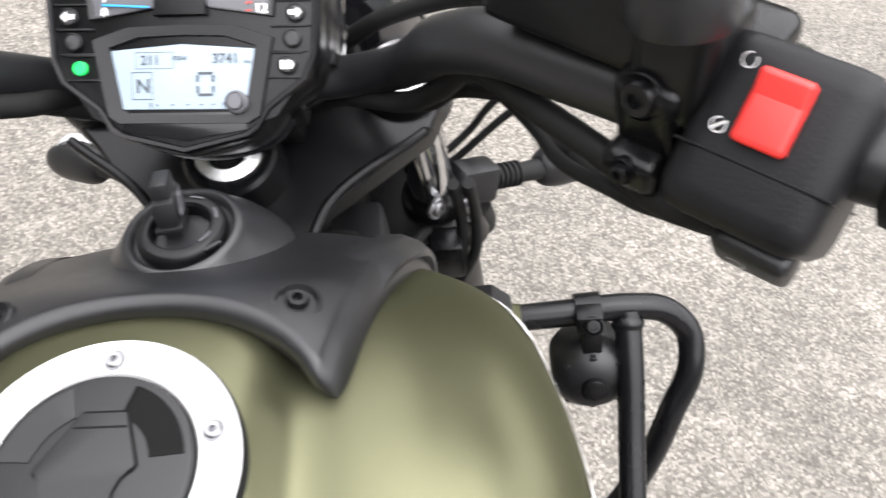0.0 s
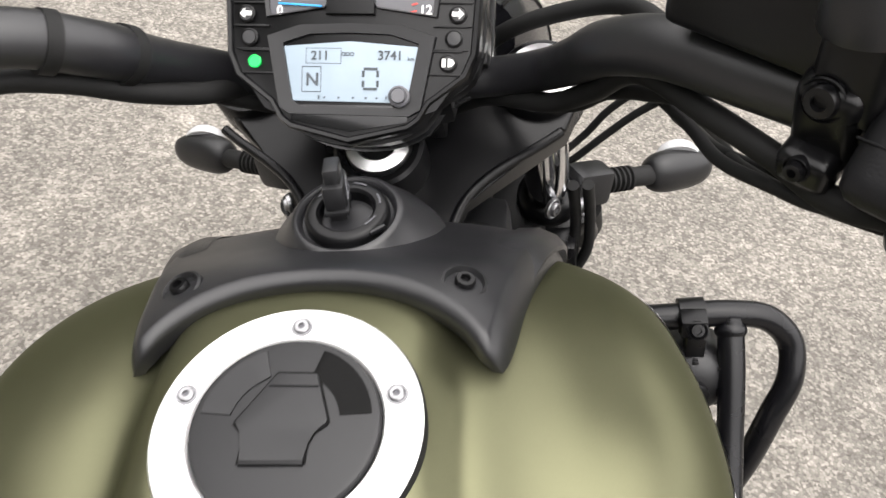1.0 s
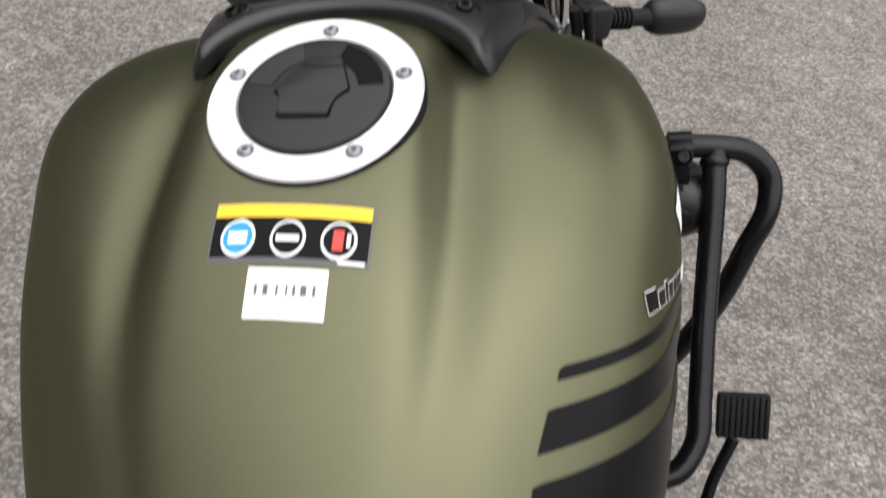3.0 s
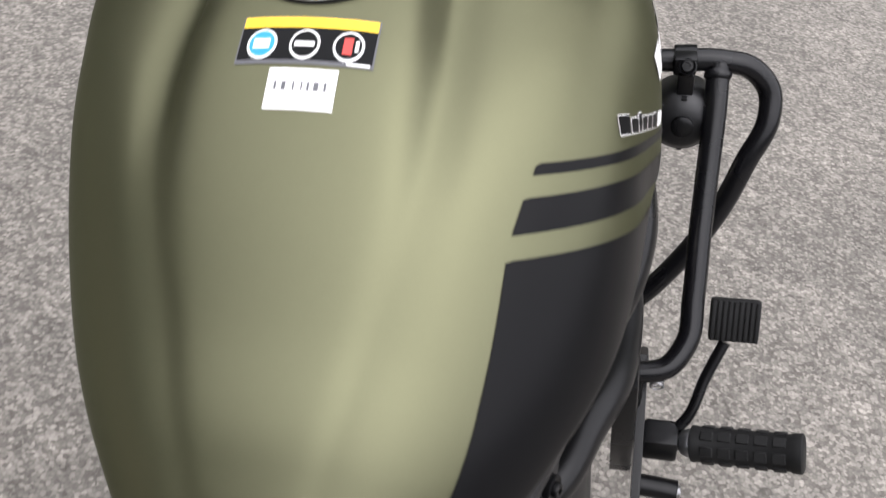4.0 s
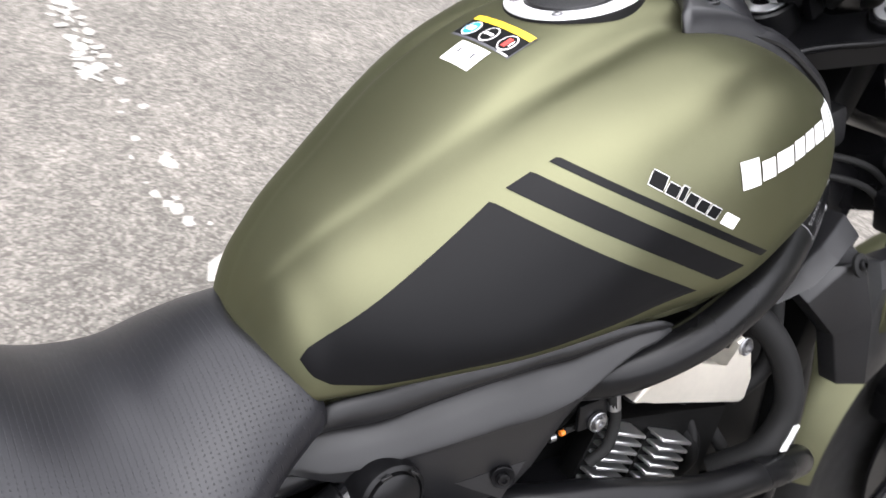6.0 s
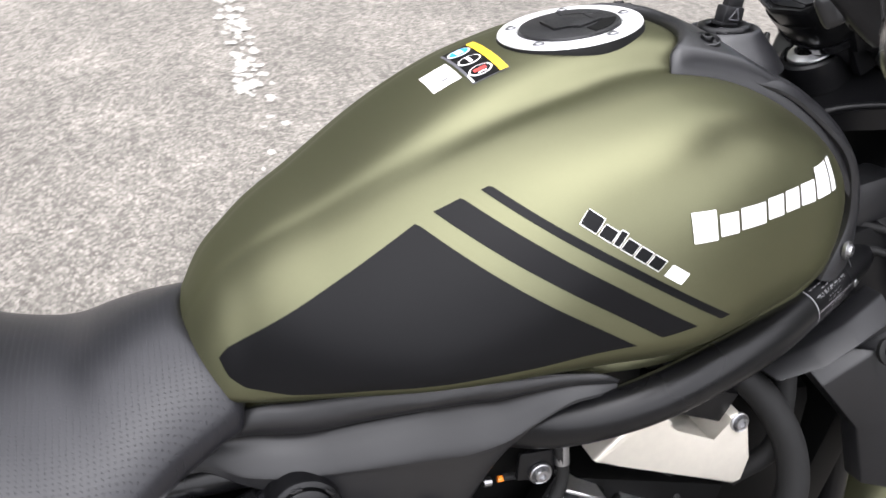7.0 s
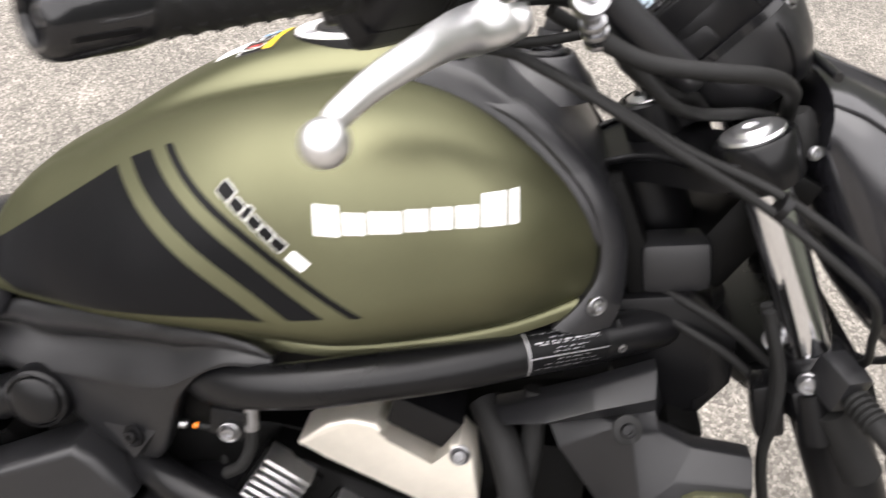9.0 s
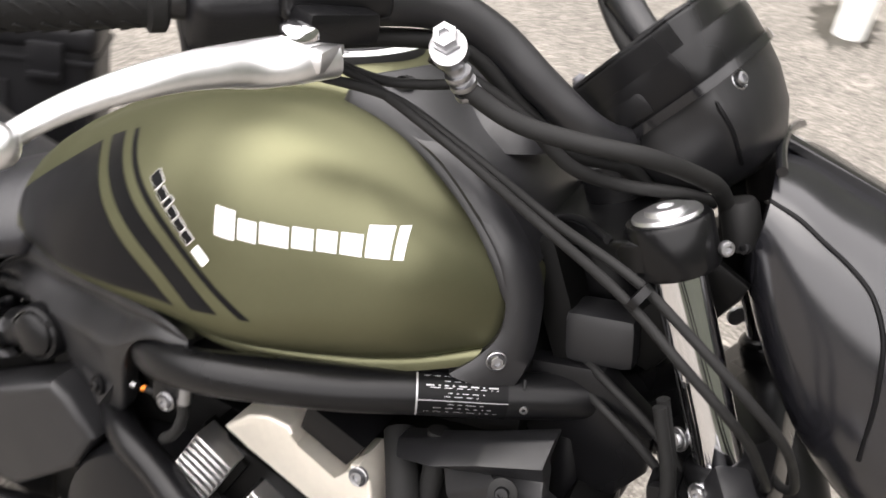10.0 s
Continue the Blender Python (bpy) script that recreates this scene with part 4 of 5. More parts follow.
shell([(-.020, 1.0, 1.0, .02), (-.026, 1.01, 1.01, .02), (-.046, .99, .99, .02), (-.052, .96, .96, .022)], "meter_body", SATIN, "black middle shell of the meter")
rear = shell([(-.050, .90, .95, .02), (-.054, .93, .98, .022), (-.075, .90, .93, .026), (-.100, .80, .80, .030), (-.118, .62, .60, .034), (-.126, .35, .34, .036)], "meter_rear_shell", PLASTIC, "domed rear shell of the meter")
shell([(-.0475, .90, .90, .02), (-.0475, 1.03, 1.03, .02), (-.0545, 1.03, 1.03, .02), (-.0545, .90, .90, .02)], "meter_flange", GLOSS, "gloss black joint flange of the meter")


for s in (-1, 1):
    way = laid_on(rear, [(s * .078, .290, 1.020), (s * .073, .304, 1.008), (s * .068, .318, .995), (s * .065, .330, .982), (s * .062, .338, .970), (s * .057, .344, .958)], .0)
    part("meter_seam", tube([p for p, _ in way], .0017, 8, 40), DECAL, cluster)
    p, nrm = laid_on(rear, [(s * .060, .327, 1.018)], .0)[0]
    out_ = nrm if nrm.x * s > 0 else -nrm
    part("bolt_recess", lathe(p, out_, [(.0070, -.004), (.0070, .0004), (.0060, .0005), (.0054, -.001)], 24), SATIN, cluster)
    bolt(cluster, p - out_ * .001, out_, .0050, STEEL, "meter_bolt")
for s in (-1, 1):
    part("meter_stay", rbox((.012, .055, .018), .003, frame_of(CM @ Vector((s * .040, -.020, -.066)), (1, 0, 0), CM.to_3x3() @ Vector((0, -.35, -1)))), SATIN, bike)
    part("meter_rib", rbox((.012, .030, .020), .004, on_face(-.036) @ Matrix.Translation((s * .072, .018, 0))), SATIN, cluster)

for s in (-1, 1):
    part("meter_bracket", rbox((.010, .072, .016), .003, frame_of((s * .052, .300, .967), (1, 0, 0), (0, .80, -.60))), NACELLE, bike, "grey strut under the meter")

# handlebar with its controls
BAR = [(0, .262, .955), (.05, .262, .953), (.085, .2605, .955), (.112, .245, .967), (.130, .212, .991), (.146, .175, 1.018), (.168, .147, 1.032), (.205, .115, 1.033), (.25, .080, 1.030), (.302, .040, 1.030), (.365, -.012, 1.025), (.410, -.046, 1.021)]
BAR_LEFT = [(-.412, -.036, 1.052), (-.365, -.006, 1.056), (-.302, .046, 1.059), (-.249, .0855, 1.060), (-.193, .118, 1.062), (-.148, .146, 1.057), (-.122, .170, 1.037), (-.108, .210, 1.005), (-.092, .247, .977), (-.070, .262, .961)]
full = BAR_LEFT + BAR
thick = [.0132] * 4 + [.0150] * 4 + [.0138, .0128, .0124, .0124, .0124, .0128, .0138, .0148, .0152, .0150, .0146, .0132, .0132, .0132]
bar = part("handlebar", tube(full, thick, 26, 190), PADP, bike, "wide satin black handlebar")
for s in (-1, 1):
    part("bar_clamp", rbox((.030, .042, .042), .008, frame_of((s * .040, .262, .952), (1, 0, 0), (0, .883, .469))), SATIN, bar)
BD = Vector((.070, -.0585, -.0085)).normalized()
G0 = Vector((.3020, .0430, 1.0300))
for s in (-1, 1):
    flip = Matrix.Translation((0, 0, .031 if s < 0 else 0)) @ Matrix.Diagonal((s, 1, 1, 1))

    def put(b):
        bmesh.ops.transform(b, matrix=flip, verts=b.verts)
        return b
    grip = part("grip", put(lathe(G0, BD, [(.0175, 0), (.0205, .002), (.0205, .010), (.0175, .012), (.0172, .105), (.0185, .110), (.0165, .112)], 32)), RUBBER, bar, "black rubber grip with slanted ribs")
    for k in range(7):
        for j in range(9):
            a = 2 * math.pi * j / 9
            u = BD.orthogonal().normalized()
            v = BD.cross(u)
            c = G0 + BD * (.020 + .013 * k) + (u * math.cos(a) + v * math.sin(a)) * .0175
            t = (u * -math.sin(a) + v * math.cos(a))
            m = frame_of(c, BD + t * .75, (u * math.cos(a) + v * math.sin(a)))
            part("grip_rib", put(rbox((.012, .0014, .0020), .0004, m, None, 1)), RUBBER, grip)
    part("bar_end_weight", put(lathe(G0, BD, [(.0165, .112), (.0190, .113), (.0198, .118), (.0200, .148), (.0192, .1535), (.0175, .1570), (.0150, .1585), (.0128, .1578), (.0118, .1555), (.0115, .148), (.006, .148), (0, .148)], 36)), GLOSS, bar, "black bar-end weight with a socket bolt")
    part("bar_end_bolt", put(lathe(G0, BD, [(.0056, .147), (.0056, .1530), (.0049, .1540), (.0030, .1540), (.0028, .150), (0, .150)], 18)), STEEL, bar)
    for k in range(4):
        a = k * math.pi / 2 + .6
        u = BD.orthogonal().normalized()
        v = BD.cross(u)
        part("weight_groove", put(rbox((.030, .003, .0012), .0004, frame_of(G0 + BD * .134 + (u * math.cos(a) + v * math.sin(a)) * .0198, BD, u * -math.sin(a) + v * math.cos(a)))), DECAL, bar)
    # switch housing
    hm = frame_of(G0 - BD * .038, BD, (0, 0, 1)) @ Matrix.Rotation(radians(50), 4, "X")
    housing = part("switch_housing", put(rbox((.056, .060, .066), .011, hm @ Matrix.Translation((.001, .004, .010)), None, 3)), CASEP, bar, "black switch housing")
    part("housing_collar", put(rbox((.014, .046, .044), .008, hm @ Matrix.Translation((-.028, -.002, .0)), None, 3)), SATIN, housing)
    part("housing_seam", put(rbox((.0564, .0604, .0012), .0005, hm @ Matrix.Translation((.001, .004, .020)))), DECAL, housing)
    if s == 1:
        RM = hm @ Matrix.Translation((.0005, .0352, .0010))
        part("kill_switch", rbox((.0185, .008, .026), .0025, RM, None, 3), RED, housing, "red engine stop switch")
        part("switch_rocker", rbox((.0180, .006, .0135), .002, RM @ Matrix.Translation((0, .0016, -.0062)) @ Matrix.Rotation(radians(15), 4, "X"), None, 3), RED, housing)
        for zz in (-.013, .010):
            c = RM @ Vector((-.0150, -.0014, zz))
            n = RM.to_3x3() @ Vector((0, 1, 0))
            part("switch_symbol", ring_mark(c, n, .0028, .0024, .0011, 24, .86), ALUWHITE, housing)
            if zz > 0:
                part("switch_symbol", rbox((.0060, .0003, .0005), 0, RM @ Matrix.Translation((-.0150, -.0001, zz)) @ Matrix.Rotation(.8, 4, "Y")), WHITE, housing)
        SM = hm @ Matrix.Translation((.010, .010, .0450)) @ Matrix.Rotation(radians(72), 4, "X")
        part("starter_pod", rbox((.030, .014, .020), .005, SM, None, 3), PLASTIC, housing, "black starter button")
        n = SM.to_3x3() @ Vector((0, 1, 0))
        part("starter_symbol", ring_mark(SM @ Vector((-.004, .0070, 0)), n, .0040, .0032, .0004, 24, .8), WHITE, housing)
    # lever, its clamp and reservoir
    BOOT = Vector((.006, .049, .024))
    CF = frame_of((.237, .092, 1.031), BD, (0, 0, 1))  # along the bar, upwards, towards the rider
    body = lathe(CF @ Vector((-.0150, 0, 0)), BD, [(.0135, 0), (.0205, .001), (.0215, .003), (.0215, .027), (.0205, .029), (.0135, .030)], 30)
    body = rbox((.028, .046, .024), .008, CF @ Matrix.Translation((0, .004, .0150)) @ Matrix.Rotation(radians(15), 4, "X"), body, 3)
    clamp = part("lever_clamp", put(rbox((.024, .018, .026), .006, CF @ Matrix.Translation((-.001, -.014, .0200)) @ Matrix.Rotation(radians(15), 4, "X"), body, 3)), SATIN, bar, "black lever clamp")
    rear = CF.to_3x3() @ Vector((0, .10, 1))
    for place, r in ((CF @ Vector((-.0015, .0180, .0285)), .0072), (CF @ Vector((-.002, -.0130, .0335)), .0042)):
        part("bolt_seat", put(lathe(place, rear, [(r * 1.32, -.010), (r * 1.32, .0010), (r * 1.22, .0016), (r * 1.12, .0006), (0, .0004)], 28)), DECAL, clamp)
        part("clamp_bolt", put(lathe(place, rear, [(r, -.001), (r, .0030), (r * .86, .0046), (r * .46, .0048), (r * .42, .0020), (0, .0020)], 24)), SATIN, clamp)
    if s == 1:
        part("brake_master_cylinder", rbox((.066, .032, .034), .008, CF @ Matrix.Translation((-.006, .014, -.024)), None, 3), SATIN, bar, "black brake master cylinder")
        res = part("fluid_reservoir", rbox((.078, .037, .050), .005, CF @ Matrix.Translation((-.0420, .0350, -.0050)), None, 3), SATIN, bar, "black brake fluid reservoir")
        part("reservoir_lid", rbox((.081, .008, .053), .003, CF @ Matrix.Translation((-.0420, .0570, -.0050)), None, 2), PLASTIC, res)
        part("mirror_mount", rbox((.032, .044, .034), .008, CF @ Matrix.Translation((BOOT.x - .001, .029, BOOT.z - .014)), None, 3), SATIN, bar, "black mirror mount on the brake lever clamp")
        foot = CF @ BOOT
        part("mirror_boot", lathe(foot, (0, .05, 1), [(.0150, .002), (.0185, .0), (.0192, .002), (.0185, .012), (.0165, .030), (.0110, .040), (.0070, .042)], 30), PLASTIC, bar, "grey rubber boot round the mirror stem")
        part("mirror_stem", tube([foot + Vector((0, .001, .030)), foot + Vector((.006, .006, .10)), foot + Vector((.02, .015, .18))], .0058, 14), SATIN, bar)
    PV = Vector((.286, .119, 1.0205))
    BALL = Vector((.436, .068, .986))
    way = [PV + Vector((-.016, .012, -.006)), PV + Vector((.006, .004, -.006)), Vector((.309, .110, 1.011)), Vector((.337, .1025, 1.012)), Vector((.370, .093, 1.010)), Vector((.392, .081, 1.003)), Vector((.409, .0725, .996)), Vector((.421, .0675, .990)), BALL]
    lever = part("brake_lever" if s == 1 else "clutch_lever", put(tube(way, [.0125, .0140, .0135, .0112, .0096, .0084, .0072, .0062, .0058], 20, 60, None, .72)), ALU, bar, "polished aluminium lever with a ball end")
    part("lever_ball", put(lathe(BALL, (0, 0, 1), [(.0105 * math.sin(a), -.0105 * math.cos(a)) for a in np.linspace(0, math.pi, 17)], 28)), ALU, lever)
    part("lever_web", put(rbox((.030, .022, .014), .005, frame_of(PV + Vector((-.006, .008, -.004)), (1, .1, -.05), (0, 1, 0)))), ALU, lever)
    part("pivot_bolt", put(lathe(PV + Vector((0, 0, .008)), (.1, -.1, 1), [(.0115, -.004), (.0115, .001), (.010, .003), (.006, .0042), (0, .0044)], 30)), CHROME, lever, "chromed lever pivot bolt")
    part("perch", put(rbox((.046, .034, .018), .005, frame_of(PV + Vector((-.024, .004, .010)), (1, -.5, 0), (0, 1, 0)))), SATIN, bar)
# brake hose union
BJ = Vector((.205, .172, 1.018))
part("banjo_bolt", lathe(BJ + Vector((.010, .0, .010)), (.8, .1, .5), [(.009, -.016), (.009, -.004), (.0075, -.004), (.0075, .004), (.0055, .0045), (.0035, .0045), (.0035, .001), (0, .001)], 6), STEEL, bike, "bright banjo bolt of the brake hose")
part("banjo_ring", lathe(BJ, (.8, .1, .5), [(.006, -.006), (.0115, -.005), (.0115, .005), (.006, .006)], 28), STEEL, bike)
union = tube([BJ + Vector((0, 0, -.004)), (.198, .176, 1.005), (.190, .180, .994)], [.0065, .0060, .0058], 18)
for k in range(3):
    c = Vector((.196, .177, 1.003)).lerp(Vector((.187, .182, .991)), k / 2)
    union = lathe(c, (-.5, .25, -.8), [(.005, -.0022), (.0085, -.0018), (.0088, 0), (.0085, .0018), (.005, .0022)], 20, union)
part("hose_union", union, STEEL, bike, "ribbed bright hose fitting")
part("brake_hose", tube([(.190, .180, .994), (.186, .214, .982), (.184, .255, .981), (.166, .295, .979), (.121, .326, .962), (.086, .337, .946), (.062, .345, .925), (.052, .352, .895)], .0062, 16, 80), RUBBER, bike, "thick black brake hose")
part("wiring_sheath", tube([(.178, .150, 1.004), (.146, .207, .973), (.126, .243, .943), (.095, .272, .930), (.072, .315, .930), (.055, .335, .925)], .0050, 12, 60), RUBBER, bike, "black wiring sheath")
CABLES = ([(.262, .058, 1.004), (.2352, .0909, .9885), (.1991, .139, .9763), (.1927, .1874, .9575), (.188, .253, .9291), (.191, .320, .9083), (.1985, .3589, .8902), (.1985, .3969, .8669), (.1817, .427, .8367), (.158, .441, .808), (.140, .450, .780), (.11, .445, .757), (.07, .43, .745), (.03, .41, .73)],
          [(.262, .050, 1.008), (.2332, .0620, 1.0009), (.2045, .1129, .9850), (.2005, .1699, .9640), (.1975, .2437, .9305), (.1992, .316, .8985), (.2055, .3578, .8750), (.2010, .3915, .8510), (.1780, .4110, .8230), (.1543, .4230, .7950), (.13, .435, .765), (.10, .432, .745), (.06, .42, .735)])
for way in CABLES:
    part("control_cable", tube(way, .0034, 12, 130), RUBBER, bike, "black control cable")
part("cable_tie", lathe((.1955, .3195, .9035), (.05, .9, -.42), [(.003, -.0028), (.0100, -.0028), (.0100, .0028), (.003, .0028)], 20), SATIN, bike)
part("switch_loom", tube([(.262, .048, 1.003), (.2306, .0651, 1.0027), (.2107, .0955, 1.005), (.1874, .1233, 1.0098), (.1595, .1649, 1.0090), (.138, .200, .978), (.115, .235, .950), (.07, .27, .935), (.05, .285, .92)], .0062, 14, 80), RUBBER, bike, "taped black switch loom")
part("brake_switch_lead", tube([(.258, .052, .994), (.2298, .0692, .996), (.2095, .0956, .9903), (.1923, .1275, .9833), (.1835, .1494, .9857), (.170, .172, .990)], .0034, 10, 50), RUBBER, bike, "thin black switch lead")
part("left_loom", tube([(-.262, .080, 1.036), (-.228, .110, 1.034), (-.1906, .1325, 1.0308), (-.1654, .1513, 1.0303), (-.1394, .164, 1.0214), (-.1132, .1885, .9988), (-.0913, .2186, .9779), (-.0805, .250, .9612), (-.06, .275, .93)], .0068, 14, 80), RUBBER, bike, "black wiring loom clipped under the handlebar")
part("clutch_cable", tube([(-.29, .07, 1.043), (-.215, .132, 1.040), (-.155, .185, 1.018), (-.10, .232, .972), (-.05, .272, .93)], .006, 12, 40), RUBBER, bike)
for p, d in (((-.135, .157, 1.048), (-.65, -.60, .5)), ((-.115, .190, 1.021), (-.35, -.75, .6)), ((-.230, .0965, 1.061), (-.86, -.50, -.03))):
    part("loom_clip", lathe(p, d, [(.0140, -.004), (.0168, -.004), (.0168, .004), (.0140, .004)], 24), RUBBER, bar)

# headlight shell
HL_Y = [.362, .385, .42, .47, .53, .58, .61]
HL_S = [(.963, .885, .088), (.961, .845, .099), (.952, .795, .108), (.938, .745, .113), (.908, .715, .110), (.878, .725, .10), (.85, .75, .085)]
rows = []
for y in np.linspace(.362, .61, 40):
    zt, zb, w = hermite(HL_Y, HL_S, [y])[0]
    zm, h = (zt + zb) / 2, (zt - zb) / 2
    row = []
    for k in range(48):
        a = 2 * math.pi * k / 48
        cx, sz = math.cos(a), math.sin(a)
        row.append((w * math.copysign(abs(cx) ** .62, cx), y + .010 * abs(cx), zm + h * math.copysign(abs(sz) ** .75, sz)))
    rows.append(row)
shell_ = part("headlight_shell", grid(rows, close=True, cap=True), NACELLE, bike, "satin black headlight shell", 50)
part("headlight_lens", lathe((0, .612, .81), (0, 1, -.1), [(.075, -.01), (.078, 0), (.06, .014), (0, .022)], 40), LENS, shell_)
part("shell_visor", tube([(-.070, .371, .966), (-.04, .366, .969), (0, .364, .970), (.04, .366, .969), (.070, .371, .966)], .004, 10, 40), GLOSS, shell_)
SEAM = [(.080, .366, .947), (.090, .392, .947), (.098, .412, .943), (.104, .432, .936), (.110, .450, .923), (.115, .464, .900), (.117, .474, .86), (.117, .482, .80)]
part("shell_seam", tube([p for p, _ in laid_on(shell_, SEAM, 0.0)], .0019, 8, 60), DECAL, shell_)
part("shell_fin", prism([(.366, .973), (.45, .951), (.56, .903), (.56, .896), (.45, .943), (.366, .964)], .012, Matrix.Translation((-.006, 0, 0)) @ SIDE, .002), GLOSS, shell_)
for s in (-1, 1):
    bolt(shell_, (s * .0935, .366, .915), (s, -.3, .1), .0042, SATIN, "shell_bolt", False)
    part("headlight_stay", rbox((.010, .05, .022), .004, Matrix.Translation((s * .084, .352, .885)) @ Matrix.Rotation(-.4, 4, "X")), DARK, bike)
    part("headlight_ear", lathe((s * .060, .352, .930), (0, -.4, .9), [(.014, -.03), (.014, .0), (.011, .005), (.006, .006), (0, .006)], 24), RUBBER, bike)

# turn signals
for s in (-1, 1):
    p0, p1 = (Vector((.1166, .4007, .7594)), Vector((.2600, .4815, .7175))) if s > 0 else (Vector((-.121, .4395, .759)), Vector((-.2750, .5108, .7428)))
    d = (p1 - p0).normalized()
    base = part("signal_mount", rbox((.036, .034, .028), .006, frame_of(p0 + d * .030, d, (0, 0, 1))), PLASTIC, bike, "black turn signal bracket on the fork")
    prof = []
    for k in range(5):
        h = .050 + .0052 * k
        prof += [(.0088, h), (.0115, h + .0012), (.0115, h + .0030), (.0088, h + .0042)]
    sig = part("turn_signal", lathe(p0, d, [(.0085, .046)] + prof + [(.0090, .078), (.0095, .095), (.0085, .100)], 24), RUBBER, bike, "black turn signal on a ribbed rubber stalk")
    b = bmesh.new()
    c = p0 + d * .130
    fm = frame_of(c, d, (0, 0, 1))
    rows = []
    for k in range(13):
        a = math.pi * k / 12
        x = -.036 * math.cos(a)
        r = .0215 * (max(math.sin(a), 0) ** .62) * (1.0 - .18 * math.cos(a) * -1 if x < 0 else 1.0)
        rows.append([fm @ Vector((x, r * .92 * math.cos(q), -s * r * math.sin(q) * (.65 if math.sin(q) < 0 else 1.0))) for q in (2 * math.pi * j / 24 for j in range(24))])
    part("signal_body", grid(rows, close=True, cap=True), PLASTIC, sig)
    part("signal_lens", lathe(c + Vector((0, .014, .006)), Vector((0, .9, .35)), [(.020, -.002), (.0205, .002), (.017, .008), (.0, .011)], 28), LENS, sig, "clear signal lens")

# engine guard with its round lamp
for s in (-1, 1):
    guard = part("engine_guard", tube([(s * .13, .365, .628), (s * .22, .372, .627), (s * .27, .377, .625), (s * .305, .380, .615), (s * .328, .374, .588), (s * .329, .358, .562), (s * .311, .338, .522), (s * .29, .325, .462), (s * .255, .312, .395), (s * .20, .29, .33), (s * .13, .26, .29)], .0125, 20, 110), GUARD, bike, "black tubular engine guard")
    part("guard_brace", tube([(s * .270, .374, .622), (s * .270, .345, .590), (s * .267, .300, .535), (s * .264, .255, .485), (s * .262, .205, .430), (s * .258, .170, .395), (s * .240, .148, .378), (s * .19, .14, .372), (s * .12, .14, .37)], .0125, 20, 90), GUARD, guard)
    part("guard_weld", lathe((s * .270, .374, .622), (0, -.65, -.7), [(.0128, .006), (.0150, .010), (.0150, .0135), (.0128, .017)], 24), GUARD, guard)
    lampc = Vector((s * .236, .358, .566))
    lampm = part("auxiliary_lamp", lathe(lampc, (0, 1, -.05), [(.010, -.030), (.022, -.028), (.034, -.018), (.0375, -.004), (.0375, .026), (.035, .030), (.030, .028), (0, .028)], 36), PLASTIC, bike, "round black auxiliary lamp clamped to the engine guard")
    part("lamp_boss", lathe(lampc, (0, -1, .2), [(.012, .02), (.012, .036), (.008, .038), (0, .038)], 20), SATIN, lampm)
    for k in range(8):
        a = 2 * math.pi * k / 8
        part("lamp_rib", rbox((.004, .016, .006), .001, Matrix.Translation(lampc + Vector((.033 * math.cos(a), -.012, .033 * math.sin(a)))) @ Matrix.Rotation(-a, 4, "Y")), PLASTIC, lampm)
    part("lamp_clamp", lathe((s * .234, .3735, .627), (1, .06, 0), [(.0128, -.012), (.0165, -.0115), (.0165, .0115), (.0128, .012)], 24), SATIN, lampm)
    part("clamp_tab", rbox((.024, .020, .020), .003, Matrix.Translation((s * .234, .356, .634))), SATIN, lampm)
    part("clamp_leg", rbox((.018, .016, .046), .003, Matrix.Translation((s * .236, .352, .605)) @ Matrix.Rotation(.1, 4, "X")), SATIN, lampm)
    bolt(lampm, (s * .236, .344, .637), (0, -.75, .65), .0065, SATIN, "clamp_bolt")

